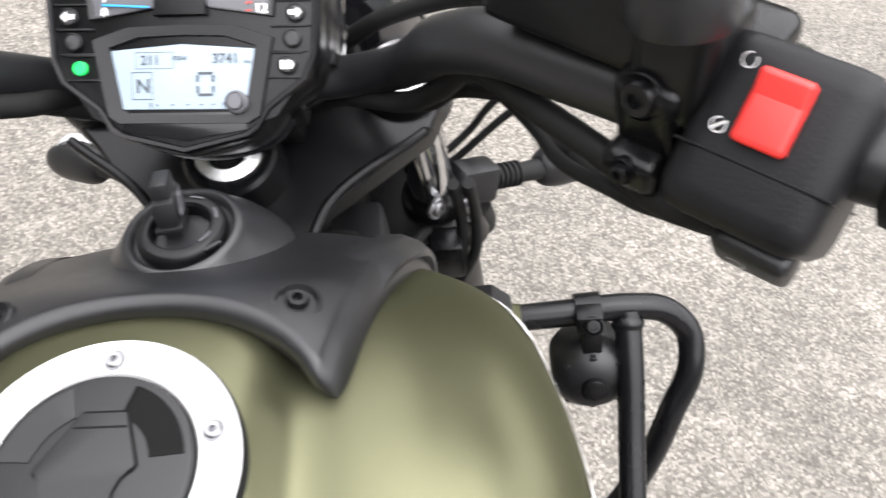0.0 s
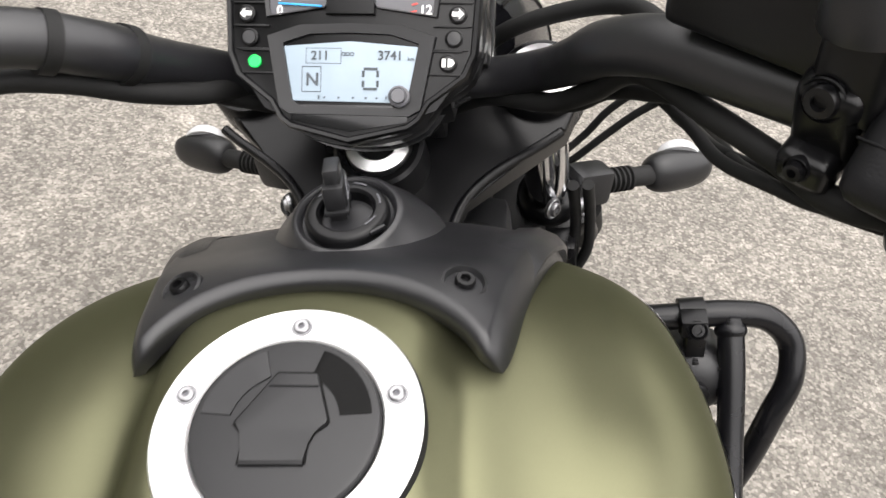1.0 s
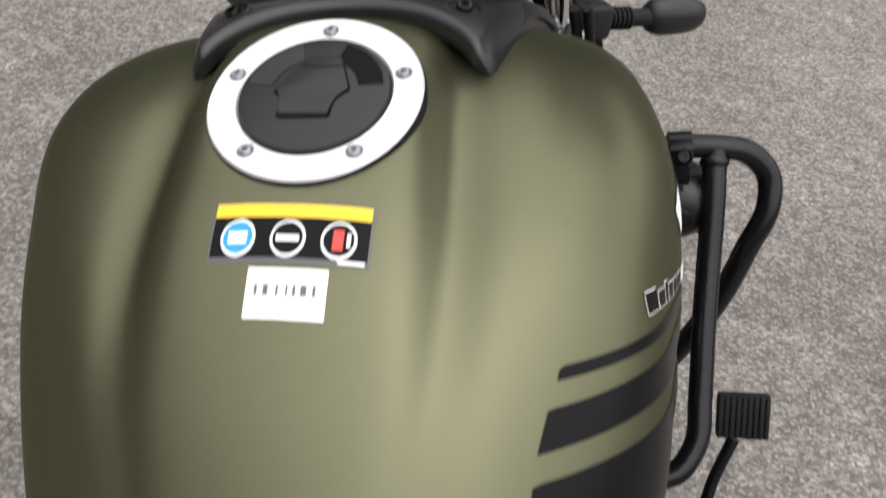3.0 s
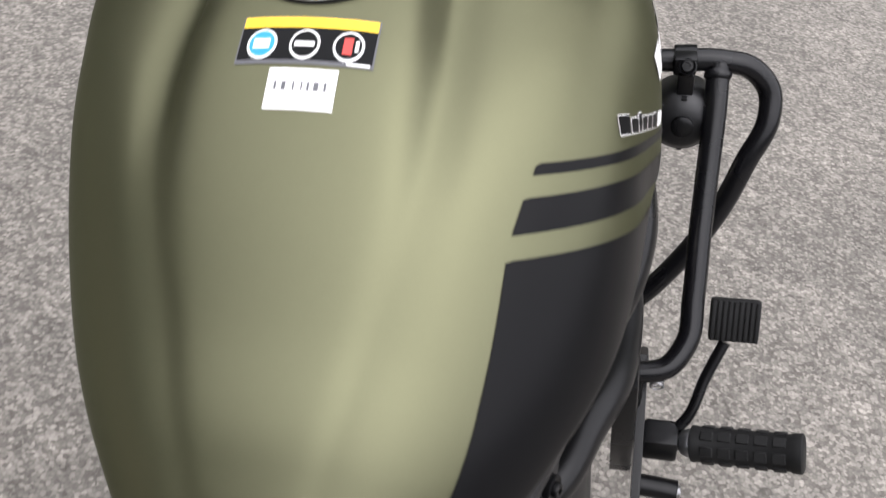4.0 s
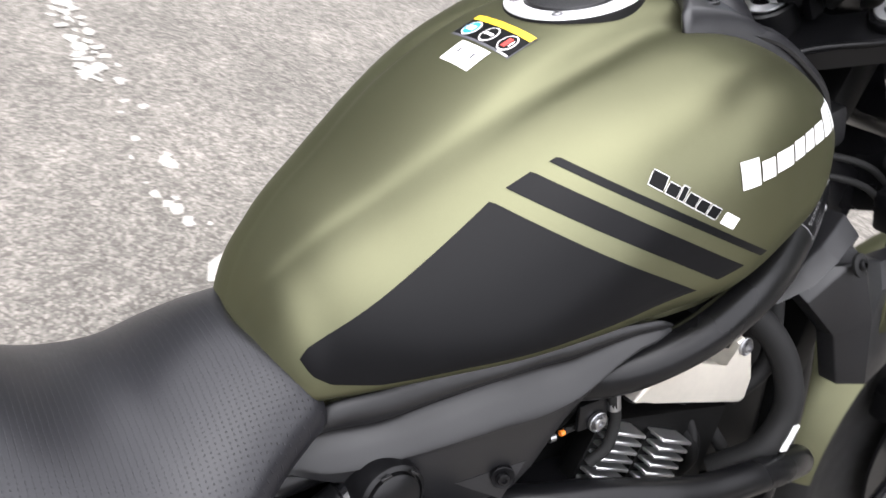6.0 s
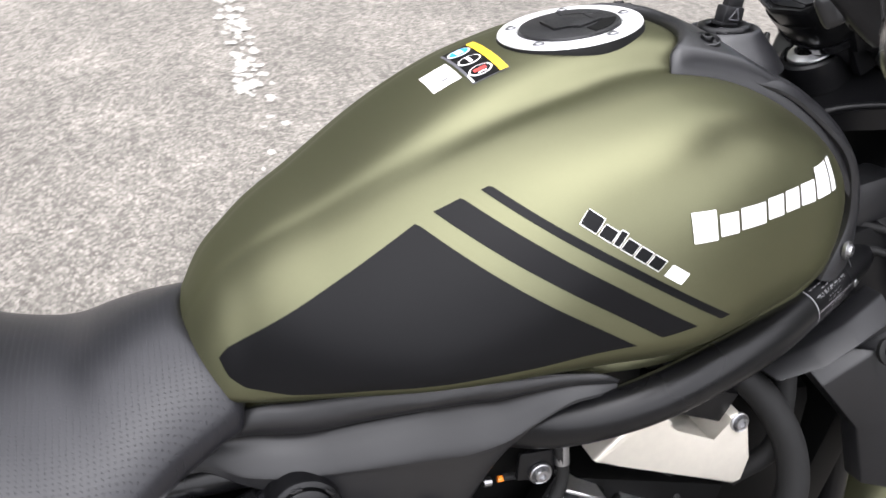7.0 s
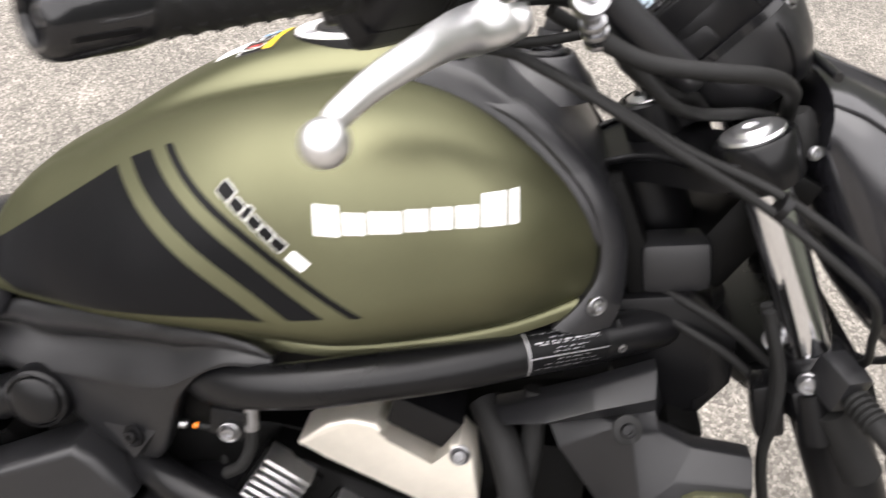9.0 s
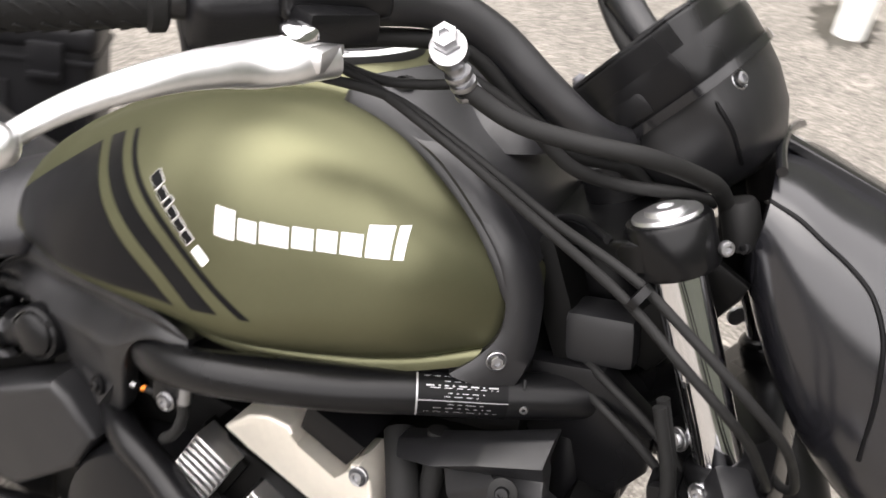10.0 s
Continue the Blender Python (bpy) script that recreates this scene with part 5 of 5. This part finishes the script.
# brake pedal and footrests
pm = frame_of((.3115, .220, .384), (1, 0, 0), (0, .50, .85))
ped = part("brake_pedal", rbox((.055, .050, .014), .004, pm, None, 2), RUBBER, bike, "ribbed black rubber brake pedal")
for k in range(9):
    part("pedal_rib", rbox((.0042, .047, .004), .001, pm @ Matrix.Translation((-.024 + .006 * k, 0, .0075))), RUBBER, ped)
part("pedal_arm", tube([(.303, .205, .362), (.285, .180, .325), (.268, .150, .285), (.245, .135, .262)], .0068, 14, 24, None, .8), SATIN, ped)
for s in (-1, 1):
    a, b = Vector((s * .276, .128, .268)), Vector((s * .394, .110, .296))
    d = (b - a).normalized()
    peg = part("footrest", lathe(a, d, [(.012, -.004), (.021, .0), (.0215, .004), (.0205, .008), (.0205, .108), (.0225, .111), (.0225, .120), (.019, .122)], 28), RUBBER, bike, "black rubber footrest with raised blocks")
    for k in range(5):
        for j in range(7):
            q = 2 * math.pi * j / 7
            u = d.orthogonal().normalized()
            v = d.cross(u)
            o = u * math.cos(q) + v * math.sin(q)
            part("tread_block", rbox((.014, .012, .003), .0008, frame_of(a + d * (.019 + .0195 * k) + o * .0205, d, d.cross(o)), None, 1), RUBBER, peg)
    part("peg_collar", lathe(a, -d, [(.016, 0), (.017, .004), (.014, .012), (.010, .014), (.010, .04)], 20), STEEL, peg)
    hanger = part("footrest_hanger", prism([(.215, .330), (.190, .345), (.12, .30), (.06, .26), (-.04, .20), (-.05, .17), (.02, .16), (.10, .215), (.17, .25), (.21, .29)], .010, Matrix.Translation((s * .215 - .005, 0, 0)) @ SIDE, .003), SATIN, bike, "black footrest hanger plate")
    part("hanger_knuckle", rbox((.040, .036, .036), .006, Matrix.Translation((s * .240, .132, .262))), SATIN, hanger)
    part("hanger_stub", tube([(s * .216, .09, .23), (s * .262, .088, .226)], .013, 20, 4), SATIN, hanger)
    bolt(hanger, (s * .262, .088, .226), (s, 0, 0), .008, STEEL, "hanger_bolt")
    spring = []
    for k in range(70):
        q = k * .75
        spring.append((s * .232 + .0075 * math.cos(q), .175 + .00055 * k, .305 + .0075 * math.sin(q)))
    part("return_spring", tube(spring, .0013, 6, 160), STEEL, hanger)
    part("lower_link", rbox((.02, .05, .09), .006, Matrix.Translation((s * .205, .16, .30)) @ Matrix.Rotation(-.5, 4, "X")), DARK, hanger)

# engine
ET = radians(-26)


def eng(y, z, x=0.0):
    """A frame on the engine's right face, its x axis along the cylinder fins (forward and down)."""
    return Matrix.Translation((x, y, z)) @ SIDE @ Matrix.Rotation(ET, 4, "Z")


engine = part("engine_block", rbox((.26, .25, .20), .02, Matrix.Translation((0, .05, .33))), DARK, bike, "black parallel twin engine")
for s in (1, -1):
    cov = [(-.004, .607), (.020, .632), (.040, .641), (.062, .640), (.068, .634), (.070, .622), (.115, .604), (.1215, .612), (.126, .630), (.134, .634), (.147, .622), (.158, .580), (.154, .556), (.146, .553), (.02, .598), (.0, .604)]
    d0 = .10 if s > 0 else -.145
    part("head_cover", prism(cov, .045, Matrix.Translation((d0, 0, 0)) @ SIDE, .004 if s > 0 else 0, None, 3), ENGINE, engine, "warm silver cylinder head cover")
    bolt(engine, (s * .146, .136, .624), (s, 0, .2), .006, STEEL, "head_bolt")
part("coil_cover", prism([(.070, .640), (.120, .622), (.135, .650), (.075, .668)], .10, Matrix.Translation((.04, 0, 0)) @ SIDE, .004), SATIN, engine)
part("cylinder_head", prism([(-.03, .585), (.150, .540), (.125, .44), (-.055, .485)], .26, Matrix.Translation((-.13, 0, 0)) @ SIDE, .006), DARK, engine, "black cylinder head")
for s in (1, -1):
    for col in range(2):
        for k in range(11):
            m = Matrix.Translation((s * .138, 0, 0)) @ eng(-.010 + .066 * col - .0040 * k, .577 - .034 * col - .0083 * k)
            part("cooling_fin", rbox((.046, .0034, .028), .0008, m, None, 1), ALU, engine)
        # near-black plate puts the shade between the fins into colour
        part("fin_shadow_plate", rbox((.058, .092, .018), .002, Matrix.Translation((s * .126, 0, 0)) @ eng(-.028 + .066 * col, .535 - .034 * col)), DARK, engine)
part("spark_lead", tube([(.155, -.045, .640), (.158, -.040, .610), (.160, -.048, .585), (.155, -.062, .570)], .0055, 12, 30), RUBBER, engine)
part("lead_boot", tube([(.153, -.044, .648), (.156, -.041, .622)], .0065, 14, 4), STEEL, engine)
part("throttle_body", lathe((.10, -.085, .625), (1, 0, 0), [(.03, -.2), (.03, .03), (.022, .034), (0, .034)], 30), DARK, engine)
part("sensor_plug", tube([(.150, -.106, .610), (.150, -.100, .610)], .0038, 12, 4), STEEL, engine)
part("plug_seal", tube([(.150, -.094, .611), (.150, -.090, .611)], .0027, 12, 3), ORANGE, engine, "small amber plug seal")
part("plug_lead", tube([(.149, -.090, .611), (.146, -.075, .608), (.138, -.055, .596)], .0032, 10, 12), RUBBER, engine)
bolt(engine, (.158, -.060, .616), (1, 0, 0), .0065, STEEL, "mount_bolt")
part("mount_tab", rbox((.006, .034, .028), .004, Matrix.Translation((.152, -.062, .622))), SATIN, engine)
part("clutch_cover", lathe((.120, -.075, .42), (1, 0, 0), [(.115, -.02), (.115, .02), (.108, .035), (.08, .047), (.0, .052)], 48), SATIN, engine, "round black clutch cover")
part("alternator_cover", lathe((-.120, .02, .40), (-1, 0, 0), [(.10, -.02), (.10, .02), (.09, .035), (0, .045)], 40), SATIN, engine)
part("exhaust_header", tube([(.05, .17, .47), (.06, .24, .42), (.07, .25, .32), (.08, .18, .20), (.09, .0, .14), (.09, -.15, .13)], .02, 18, 60), DARK, engine, "dark exhaust header")
part("muffler", tube([(.09, -.15, .13), (.10, -.30, .13), (.12, -.62, .15)], [.03, .055, .05], 28, 30), SATIN, bike, "black underslung muffler")
for k in range(14):
    rr = random.Random(k)
    p = Vector((.06 + .06 * rr.random(), -.14 + .30 * rr.random(), .50 + .10 * rr.random()))
    q = p + Vector((.03 * rr.random(), .05 * rr.random() - .02, -.06 - .06 * rr.random()))
    part("engine_hose", tube([p, (p + q) / 2 + Vector((.02, .01, 0)), q], .005 + .004 * rr.random(), 10, 14), RUBBER if k % 3 else DARK, engine)
# covers behind and beside the engine
for s in (1, -1):
    low = part("sprocket_cover", prism([(-.42, .445), (-.206, .566), (-.185, .556), (-.150, .520), (-.175, .47), (-.26, .40), (-.40, .40)], .05, Matrix.Translation((.105 if s > 0 else -.155, 0, 0)) @ SIDE, .010, None, 3), PLASTIC, bike, "matte black lower side cover")
# radiator and its shroud
part("radiator", rbox((.22, .035, .30), .006, Matrix.Translation((0, .285, .52)) @ Matrix.Rotation(-.25, 4, "X")), DARK, bike, "black radiator")
for s in (1, -1):
    sh_v = [(.130, .158, .667), (.138, .1975, .689), (.136, .233, .705), (.121, .284, .7235),
            (.148, .166, .663), (.160, .201, .680), (.157, .236, .697), (.142, .2845, .708),
            (.132, .172, .655), (.136, .205, .664), (.140, .248, .682), (.136, .287, .693),
            (.148, .2153, .6508), (.156, .2591, .6885), (.168, .2677, .6855), (.150, .292, .6835), (.151, .3201, .6743), (.150, .3690, .673),
            (.158, .2577, .606), (.178, .2849, .6284), (.166, .310, .651), (.166, .3705, .656), (.162, .280, .540), (.182, .300, .545), (.170, .376, .560)]
    sh_f = [(0, 1, 5, 4), (1, 2, 6, 5), (2, 3, 7, 6), (4, 5, 9, 8), (5, 6, 10, 9), (6, 7, 11, 10), (9, 10, 13, 12), (10, 11, 15, 13), (12, 13, 14, 19, 18), (13, 15, 14),
            (14, 15, 16, 20, 19), (16, 17, 21, 20), (18, 19, 23, 22), (19, 20, 21, 24, 23)]
    b = bmesh.new()
    vs = [b.verts.new((s * x, y, z)) for x, y, z in sh_v]
    for f in sh_f:
        b.faces.new([vs[k] for k in f])
    bmesh.ops.recalc_face_normals(b, faces=b.faces)
    back = bmesh.ops.extrude_face_region(b, geom=list(b.faces))
    bmesh.ops.translate(b, vec=(-s * .022, 0, -.002), verts=[g for g in back["geom"] if isinstance(g, bmesh.types.BMVert)])
    bmesh.ops.bevel(b, geom=[e for e in b.edges if e.is_manifold], offset=.0022, segments=2, affect="EDGES", profile=.6, clamp_overlap=True)
    sh = part("radiator_shroud", b, PLASTIC, bike, "matte black radiator shroud with a green insert", 30)
    part("bolt_grommet", lathe((s * .1625, .2635, .6890), (s, .1, .45), [(.0120, -.002), (.0120, .0015), (.0105, .0022), (.0, .0022)], 24), RUBBER, sh)
    bolt(sh, (s * .1640, .2637, .6896), (s, .1, .45), .0058, SATIN, "shroud_bolt", False)
    part("shroud_insert", prism([(.3135, .628), (.3180, .640), (.3270, .6455), (.3630, .6500), (.3680, .647), (.372, .60), (.335, .575), (.312, .600)], .010, Matrix.Translation((s * .169 - .005, 0, 0)) @ SIDE, .002), GREEN, sh, "olive green shroud insert")
    bolt(sh, (s * .173, .341, .637), (s, 0, .1), .007, GREEN, "insert_bolt")
part("coolant_hose", tube([(.105, .150, .655), (.135, .172, .632), (.158, .190, .590), (.170, .190, .545), (.168, .168, .505), (.14, .13, .47)], .0145, 18, 50), RUBBER, bike, "black coolant hose")
part("hose_tag", rbox((.003, .016, .030), .0006, Matrix.Translation((.184, .186, .520)) @ Matrix.Rotation(-.45, 4, "X") @ Matrix.Rotation(.25, 4, "Z")), WHITE, bike, "white hose tag")
part("coolant_hose", tube([(.120, .190, .685), (.128, .195, .63), (.135, .190, .58), (.12, .16, .54)], .010, 14, 30), RUBBER, bike)

# rear shock and spring
S0, S1 = Vector((.108, -.262, .588)), Vector((.100, -.56, .432))
sd = (S1 - S0).normalized()
shock = part("shock_absorber", lathe(S0, sd, [(.012, -.01), (.017, .0), (.0175, .035), (.0150, .05), (.0150, .30), (.018, .31), (.018, .335)], 28), GLOSS, bike, "black shock absorber with a white-marked spring")
part("preload_ring", lathe(S0, sd, [(.018, .050), (.030, .050), (.0335, .054), (.0335, .064), (.0305, .067), (.0305, .072), (.033, .074), (.033, .088), (.018, .089)], 14), CHROME, shock, "bright notched preload ring")
coil = []
u = sd.orthogonal().normalized()
v = sd.cross(u)
for k in range(130):
    a = k * .34
    coil.append(S0 + sd * (.094 + .0016 * k) + (u * math.cos(a) + v * math.sin(a)) * .029)
part("spring", tube(coil, .0062, 10, 330), GLOSS, shock, "gloss black coil spring")
part("shock_body", lathe(S0, sd, [(.019, .012), (.021, .014), (.021, .040), (.0175, .044)], 24), SATIN, shock)

# near-black boxes added inside, so that see-through gaps stay as dark as shade
part("mid_gap_filler", rbox((.20, .26, .26), .02, Matrix.Translation((0, -.135, .46))), DARK, engine)
part("rear_gap_filler", rbox((.17, .36, .26), .03, Matrix.Translation((0, -.46, .42))), DARK, bike)
part("front_gap_filler", rbox((.21, .14, .24), .02, Matrix.Translation((0, .185, .50))), DARK, engine)
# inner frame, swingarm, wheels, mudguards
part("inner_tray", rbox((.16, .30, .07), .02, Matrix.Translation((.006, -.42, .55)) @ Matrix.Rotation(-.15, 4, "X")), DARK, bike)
# added dark box that closes the bright gap under the tank's front
part("tank_gap_filler", rbox((.20, .20, .09), .02, Matrix.Translation((.004, .15, .715)) @ Matrix.Rotation(.2, 4, "X")), DARK, bike)
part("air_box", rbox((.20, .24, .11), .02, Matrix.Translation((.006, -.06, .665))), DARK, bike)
for s in (-1, 1):
    part("swingarm", tube([(s * .11, -.22, .33), (s * .12, -.50, .26), (s * .115, -.83, .225)], .022, 18, 30), SATIN, bike, "black swingarm")
    part("tail_frame", tube([(s * .075, -.24, .60), (s * .078, -.50, .60), (s * .080, -.80, .66)], .014, 14, 30), SATIN, bike)


def wheel(name, c, r, w, rim):
    t = part(name, lathe(c, (1, 0, 0), [(rim, -w * .42), (rim + .03, -w * .5), (r - .03, -w * .48), (r - .010, -w * .33), (r, 0), (r - .010, w * .33), (r - .03, w * .48), (rim + .03, w * .5), (rim, w * .42)], 64), RUBBER, bike, "black road tyre on a black cast wheel")
    part("rim", lathe(c, (1, 0, 0), [(rim - .02, -w * .40), (rim + .002, -w * .42), (rim + .002, w * .42), (rim - .02, w * .40), (rim - .03, 0)], 48), GLOSS, t)
    part("hub", lathe(c, (1, 0, 0), [(.012, -w * .7), (.04, -w * .45), (.04, w * .45), (.012, w * .7)], 24), SATIN, t)
    for k in range(5):
        a = 2 * math.pi * k / 5
        part("spoke", rbox((.03, .028, rim - .04), .008, Matrix.Translation(c) @ Matrix.Rotation(a, 4, "X") @ Matrix.Translation((0, 0, rim / 2))), GLOSS, t)
    return t


FW, RW = Vector((0, .735, .222)), Vector((0, -.84, .225))
fw = wheel("front_wheel", FW, .301, .12, .225)
wheel("rear_wheel", RW, .304, .16, .215)
part("brake_disc", lathe(FW + Vector((.075, 0, 0)), (1, 0, 0), [(.15, -.0025), (.15, .0025), (.11, .0025), (.11, -.0025)], 48), SATIN, fw)
rows = []
for a in np.linspace(radians(20), radians(172), 40):
    r = .325
    row = []
    for q in np.linspace(-1, 1, 15):
        rr = r + .012 - .035 * abs(q) ** 2.5
        row.append((.075 * q, FW.y + rr * math.cos(a), FW.z + rr * math.sin(a)))
    rows.append(row)
part("front_mudguard", grid(rows + [[(x, y * .985 + FW.y * .015, z * .985 + FW.z * .015) for x, y, z in r] for r in rows[::-1]]), GREEN, bike, "olive green front mudguard")
rows = []
for a in np.linspace(radians(15), radians(165), 30):
    rows.append([(.09 * q, RW.y + (.345 - .04 * abs(q) ** 2.5) * math.cos(a), RW.z + (.345 - .04 * abs(q) ** 2.5) * math.sin(a)) for q in np.linspace(-1, 1, 11)])
part("rear_mudguard", grid(rows + [[(x, y * .985 + RW.y * .015, z * .985 + RW.z * .015) for x, y, z in r] for r in rows[::-1]]), SATIN, bike, "black rear mudguard")
stand = part("side_stand", tube([(-.11, .02, .22), (-.17, .00, .10), (-.235, -.03, -.012)], .011, 14, 20), SATIN, bike, "black side stand")
part("caliper", rbox((.05, .09, .06), .012, Matrix.Translation((.085, .60, .36))), SATIN, bike)
for off in (0, .012):
    part("fork_hose", tube([(.128 + off, .350, .80), (.130 + off, .372, .745), (.128 + off, .378, .71), (.120, .385, .66), (.115, .42, .55)], .005, 10, 30), RUBBER, bike)
part("horn_bracket", rbox((.03, .025, .05), .006, Matrix.Translation((.115, .377, .705)) @ Matrix.Rotation(.3, 4, "X")), SATIN, bike)
for z in (.738, .760):
    part("head_loom", tube([(.055, .262, z + .012), (.085, .30, z + .010), (.098, .345, z - .006), (.10, .38, z - .03)], .004, 10, 24), RUBBER, bike)
part("clip_hook", tube([(.105, .232, .748), (.112, .240, .742), (.112, .248, .748), (.108, .246, .756)], .0012, 8, 14), SATIN, bike)

# side case hanging on the bike's far side
case = tagged(new("side_case"), "black hard plastic motorcycle side case with a latch", "luggage case")
CASE_AT = Vector((-.425, -.70, 0))
case.matrix_world = LEAN @ Matrix.Translation(CASE_AT) @ Matrix.Rotation(radians(34), 4, "Z") @ Matrix.Translation(-CASE_AT)
body = part("case_body", rbox((.18, .30, .30), .03, Matrix.Translation((-.515, -.855, .535)), None, 4), CASEP, case)
part("case_lid", rbox((.19, .31, .05), .02, Matrix.Translation((-.515, -.855, .680)), None, 4), CASEP, case)
part("case_band", rbox((.188, .306, .012), .004, Matrix.Translation((-.515, -.855, .640))), CASEP, case)
for y in (-.78, -.93):
    l = part("case_latch", rbox((.018, .055, .070), .006, Matrix.Translation((-.418, y, .640))), CASEP, case)
    part("latch_lip", rbox((.012, .050, .012), .003, Matrix.Translation((-.405, y, .622))), CASEP, l)
for y in (-.725, -.85, -.98):
    part("case_rib", rbox((.008, .020, .20), .003, Matrix.Translation((-.424, y, .50))), CASEP, case)
part("case_rack", tube([(-.09, -.62, .60), (-.25, -.70, .56), (-.43, -.80, .54)], .009, 12, 20), SATIN, bike, "black case rack")
part("case_rack", tube([(-.09, -.80, .64), (-.25, -.95, .58), (-.43, -1.0, .54)], .009, 12, 20), SATIN, bike)

# worn white bay lines and paint specks on the asphalt
def flakes(name, cx, cy, lx, ly, count, seed, size, label):
    rr = random.Random(seed)
    b = bmesh.new()
    for i in range(count):
        x, y = cx + (rr.random() - .5) * lx, cy + (rr.random() - .5) * ly
        r = size * (.35 + rr.random())
        n = 9
        ph = [r * (.5 + rr.random()) for _ in range(n)]
        st = .6 + rr.random()
        vs = [b.verts.new((x + ph[k] * math.cos(2 * math.pi * k / n) * st, y + ph[k] * math.sin(2 * math.pi * k / n), .0015 + .00004 * i)) for k in range(n)]
        b.faces.new(vs)
    return tagged(part(name, b, PAINT), label, "road marking", kind="stuff")


flakes("road_marking", -2.30, -.035, .90, .085, 105, 3, .014, "worn white painted bay line flaking off the asphalt")
flakes("road_marking", -1.55, -.01, .75, .10, 16, 5, .013, "last specks of a worn white bay line")
flakes("road_marking", 1.10, 2.60, .22, .07, 40, 9, .016, "worn white paint bar on the asphalt")
b = bmesh.new()
for pts2 in (((-1.10, .03), (-1.075, .035), (-1.055, -.005), (-1.03, -.02), (-1.035, -.035), (-1.075, -.02)), ((-1.035, -.035), (-1.01, .02), (-1.0, .015), (-1.02, -.04)), ((-1.31, -.04), (-1.285, -.05), (-1.28, -.03), (-1.30, -.02)), ((-1.66, .70), (-1.635, .71), (-1.64, .745), (-1.665, .74))):
    b.faces.new([b.verts.new((x, y, .0027)) for x, y in pts2])
tagged(part("paint_scrap", b, PAINT), "torn scraps of white paint on the asphalt", "road marking", kind="stuff")
b = bmesh.new()
rr = random.Random(4)
vs = [b.verts.new((-2.94 + (.16 + .10 * rr.random()) * math.cos(a), .375 + (.09 + .05 * rr.random()) * math.sin(a), .002)) for a in (2 * math.pi * k / 60 for k in range(60))]
b.faces.new(vs)
tagged(part("damp_patch", b, DAMP), "dark damp patch round the foot of a white post", "stain", kind="structure")
post = tagged(new("bollard"), "white painted post standing in a damp patch", "bollard")
part("post", lathe((-2.865, .402, 0), (0, 0, 1), [(.055, 0), (.055, .9), (.05, .93), (.03, .945), (0, .95)], 28), WHITE, post)
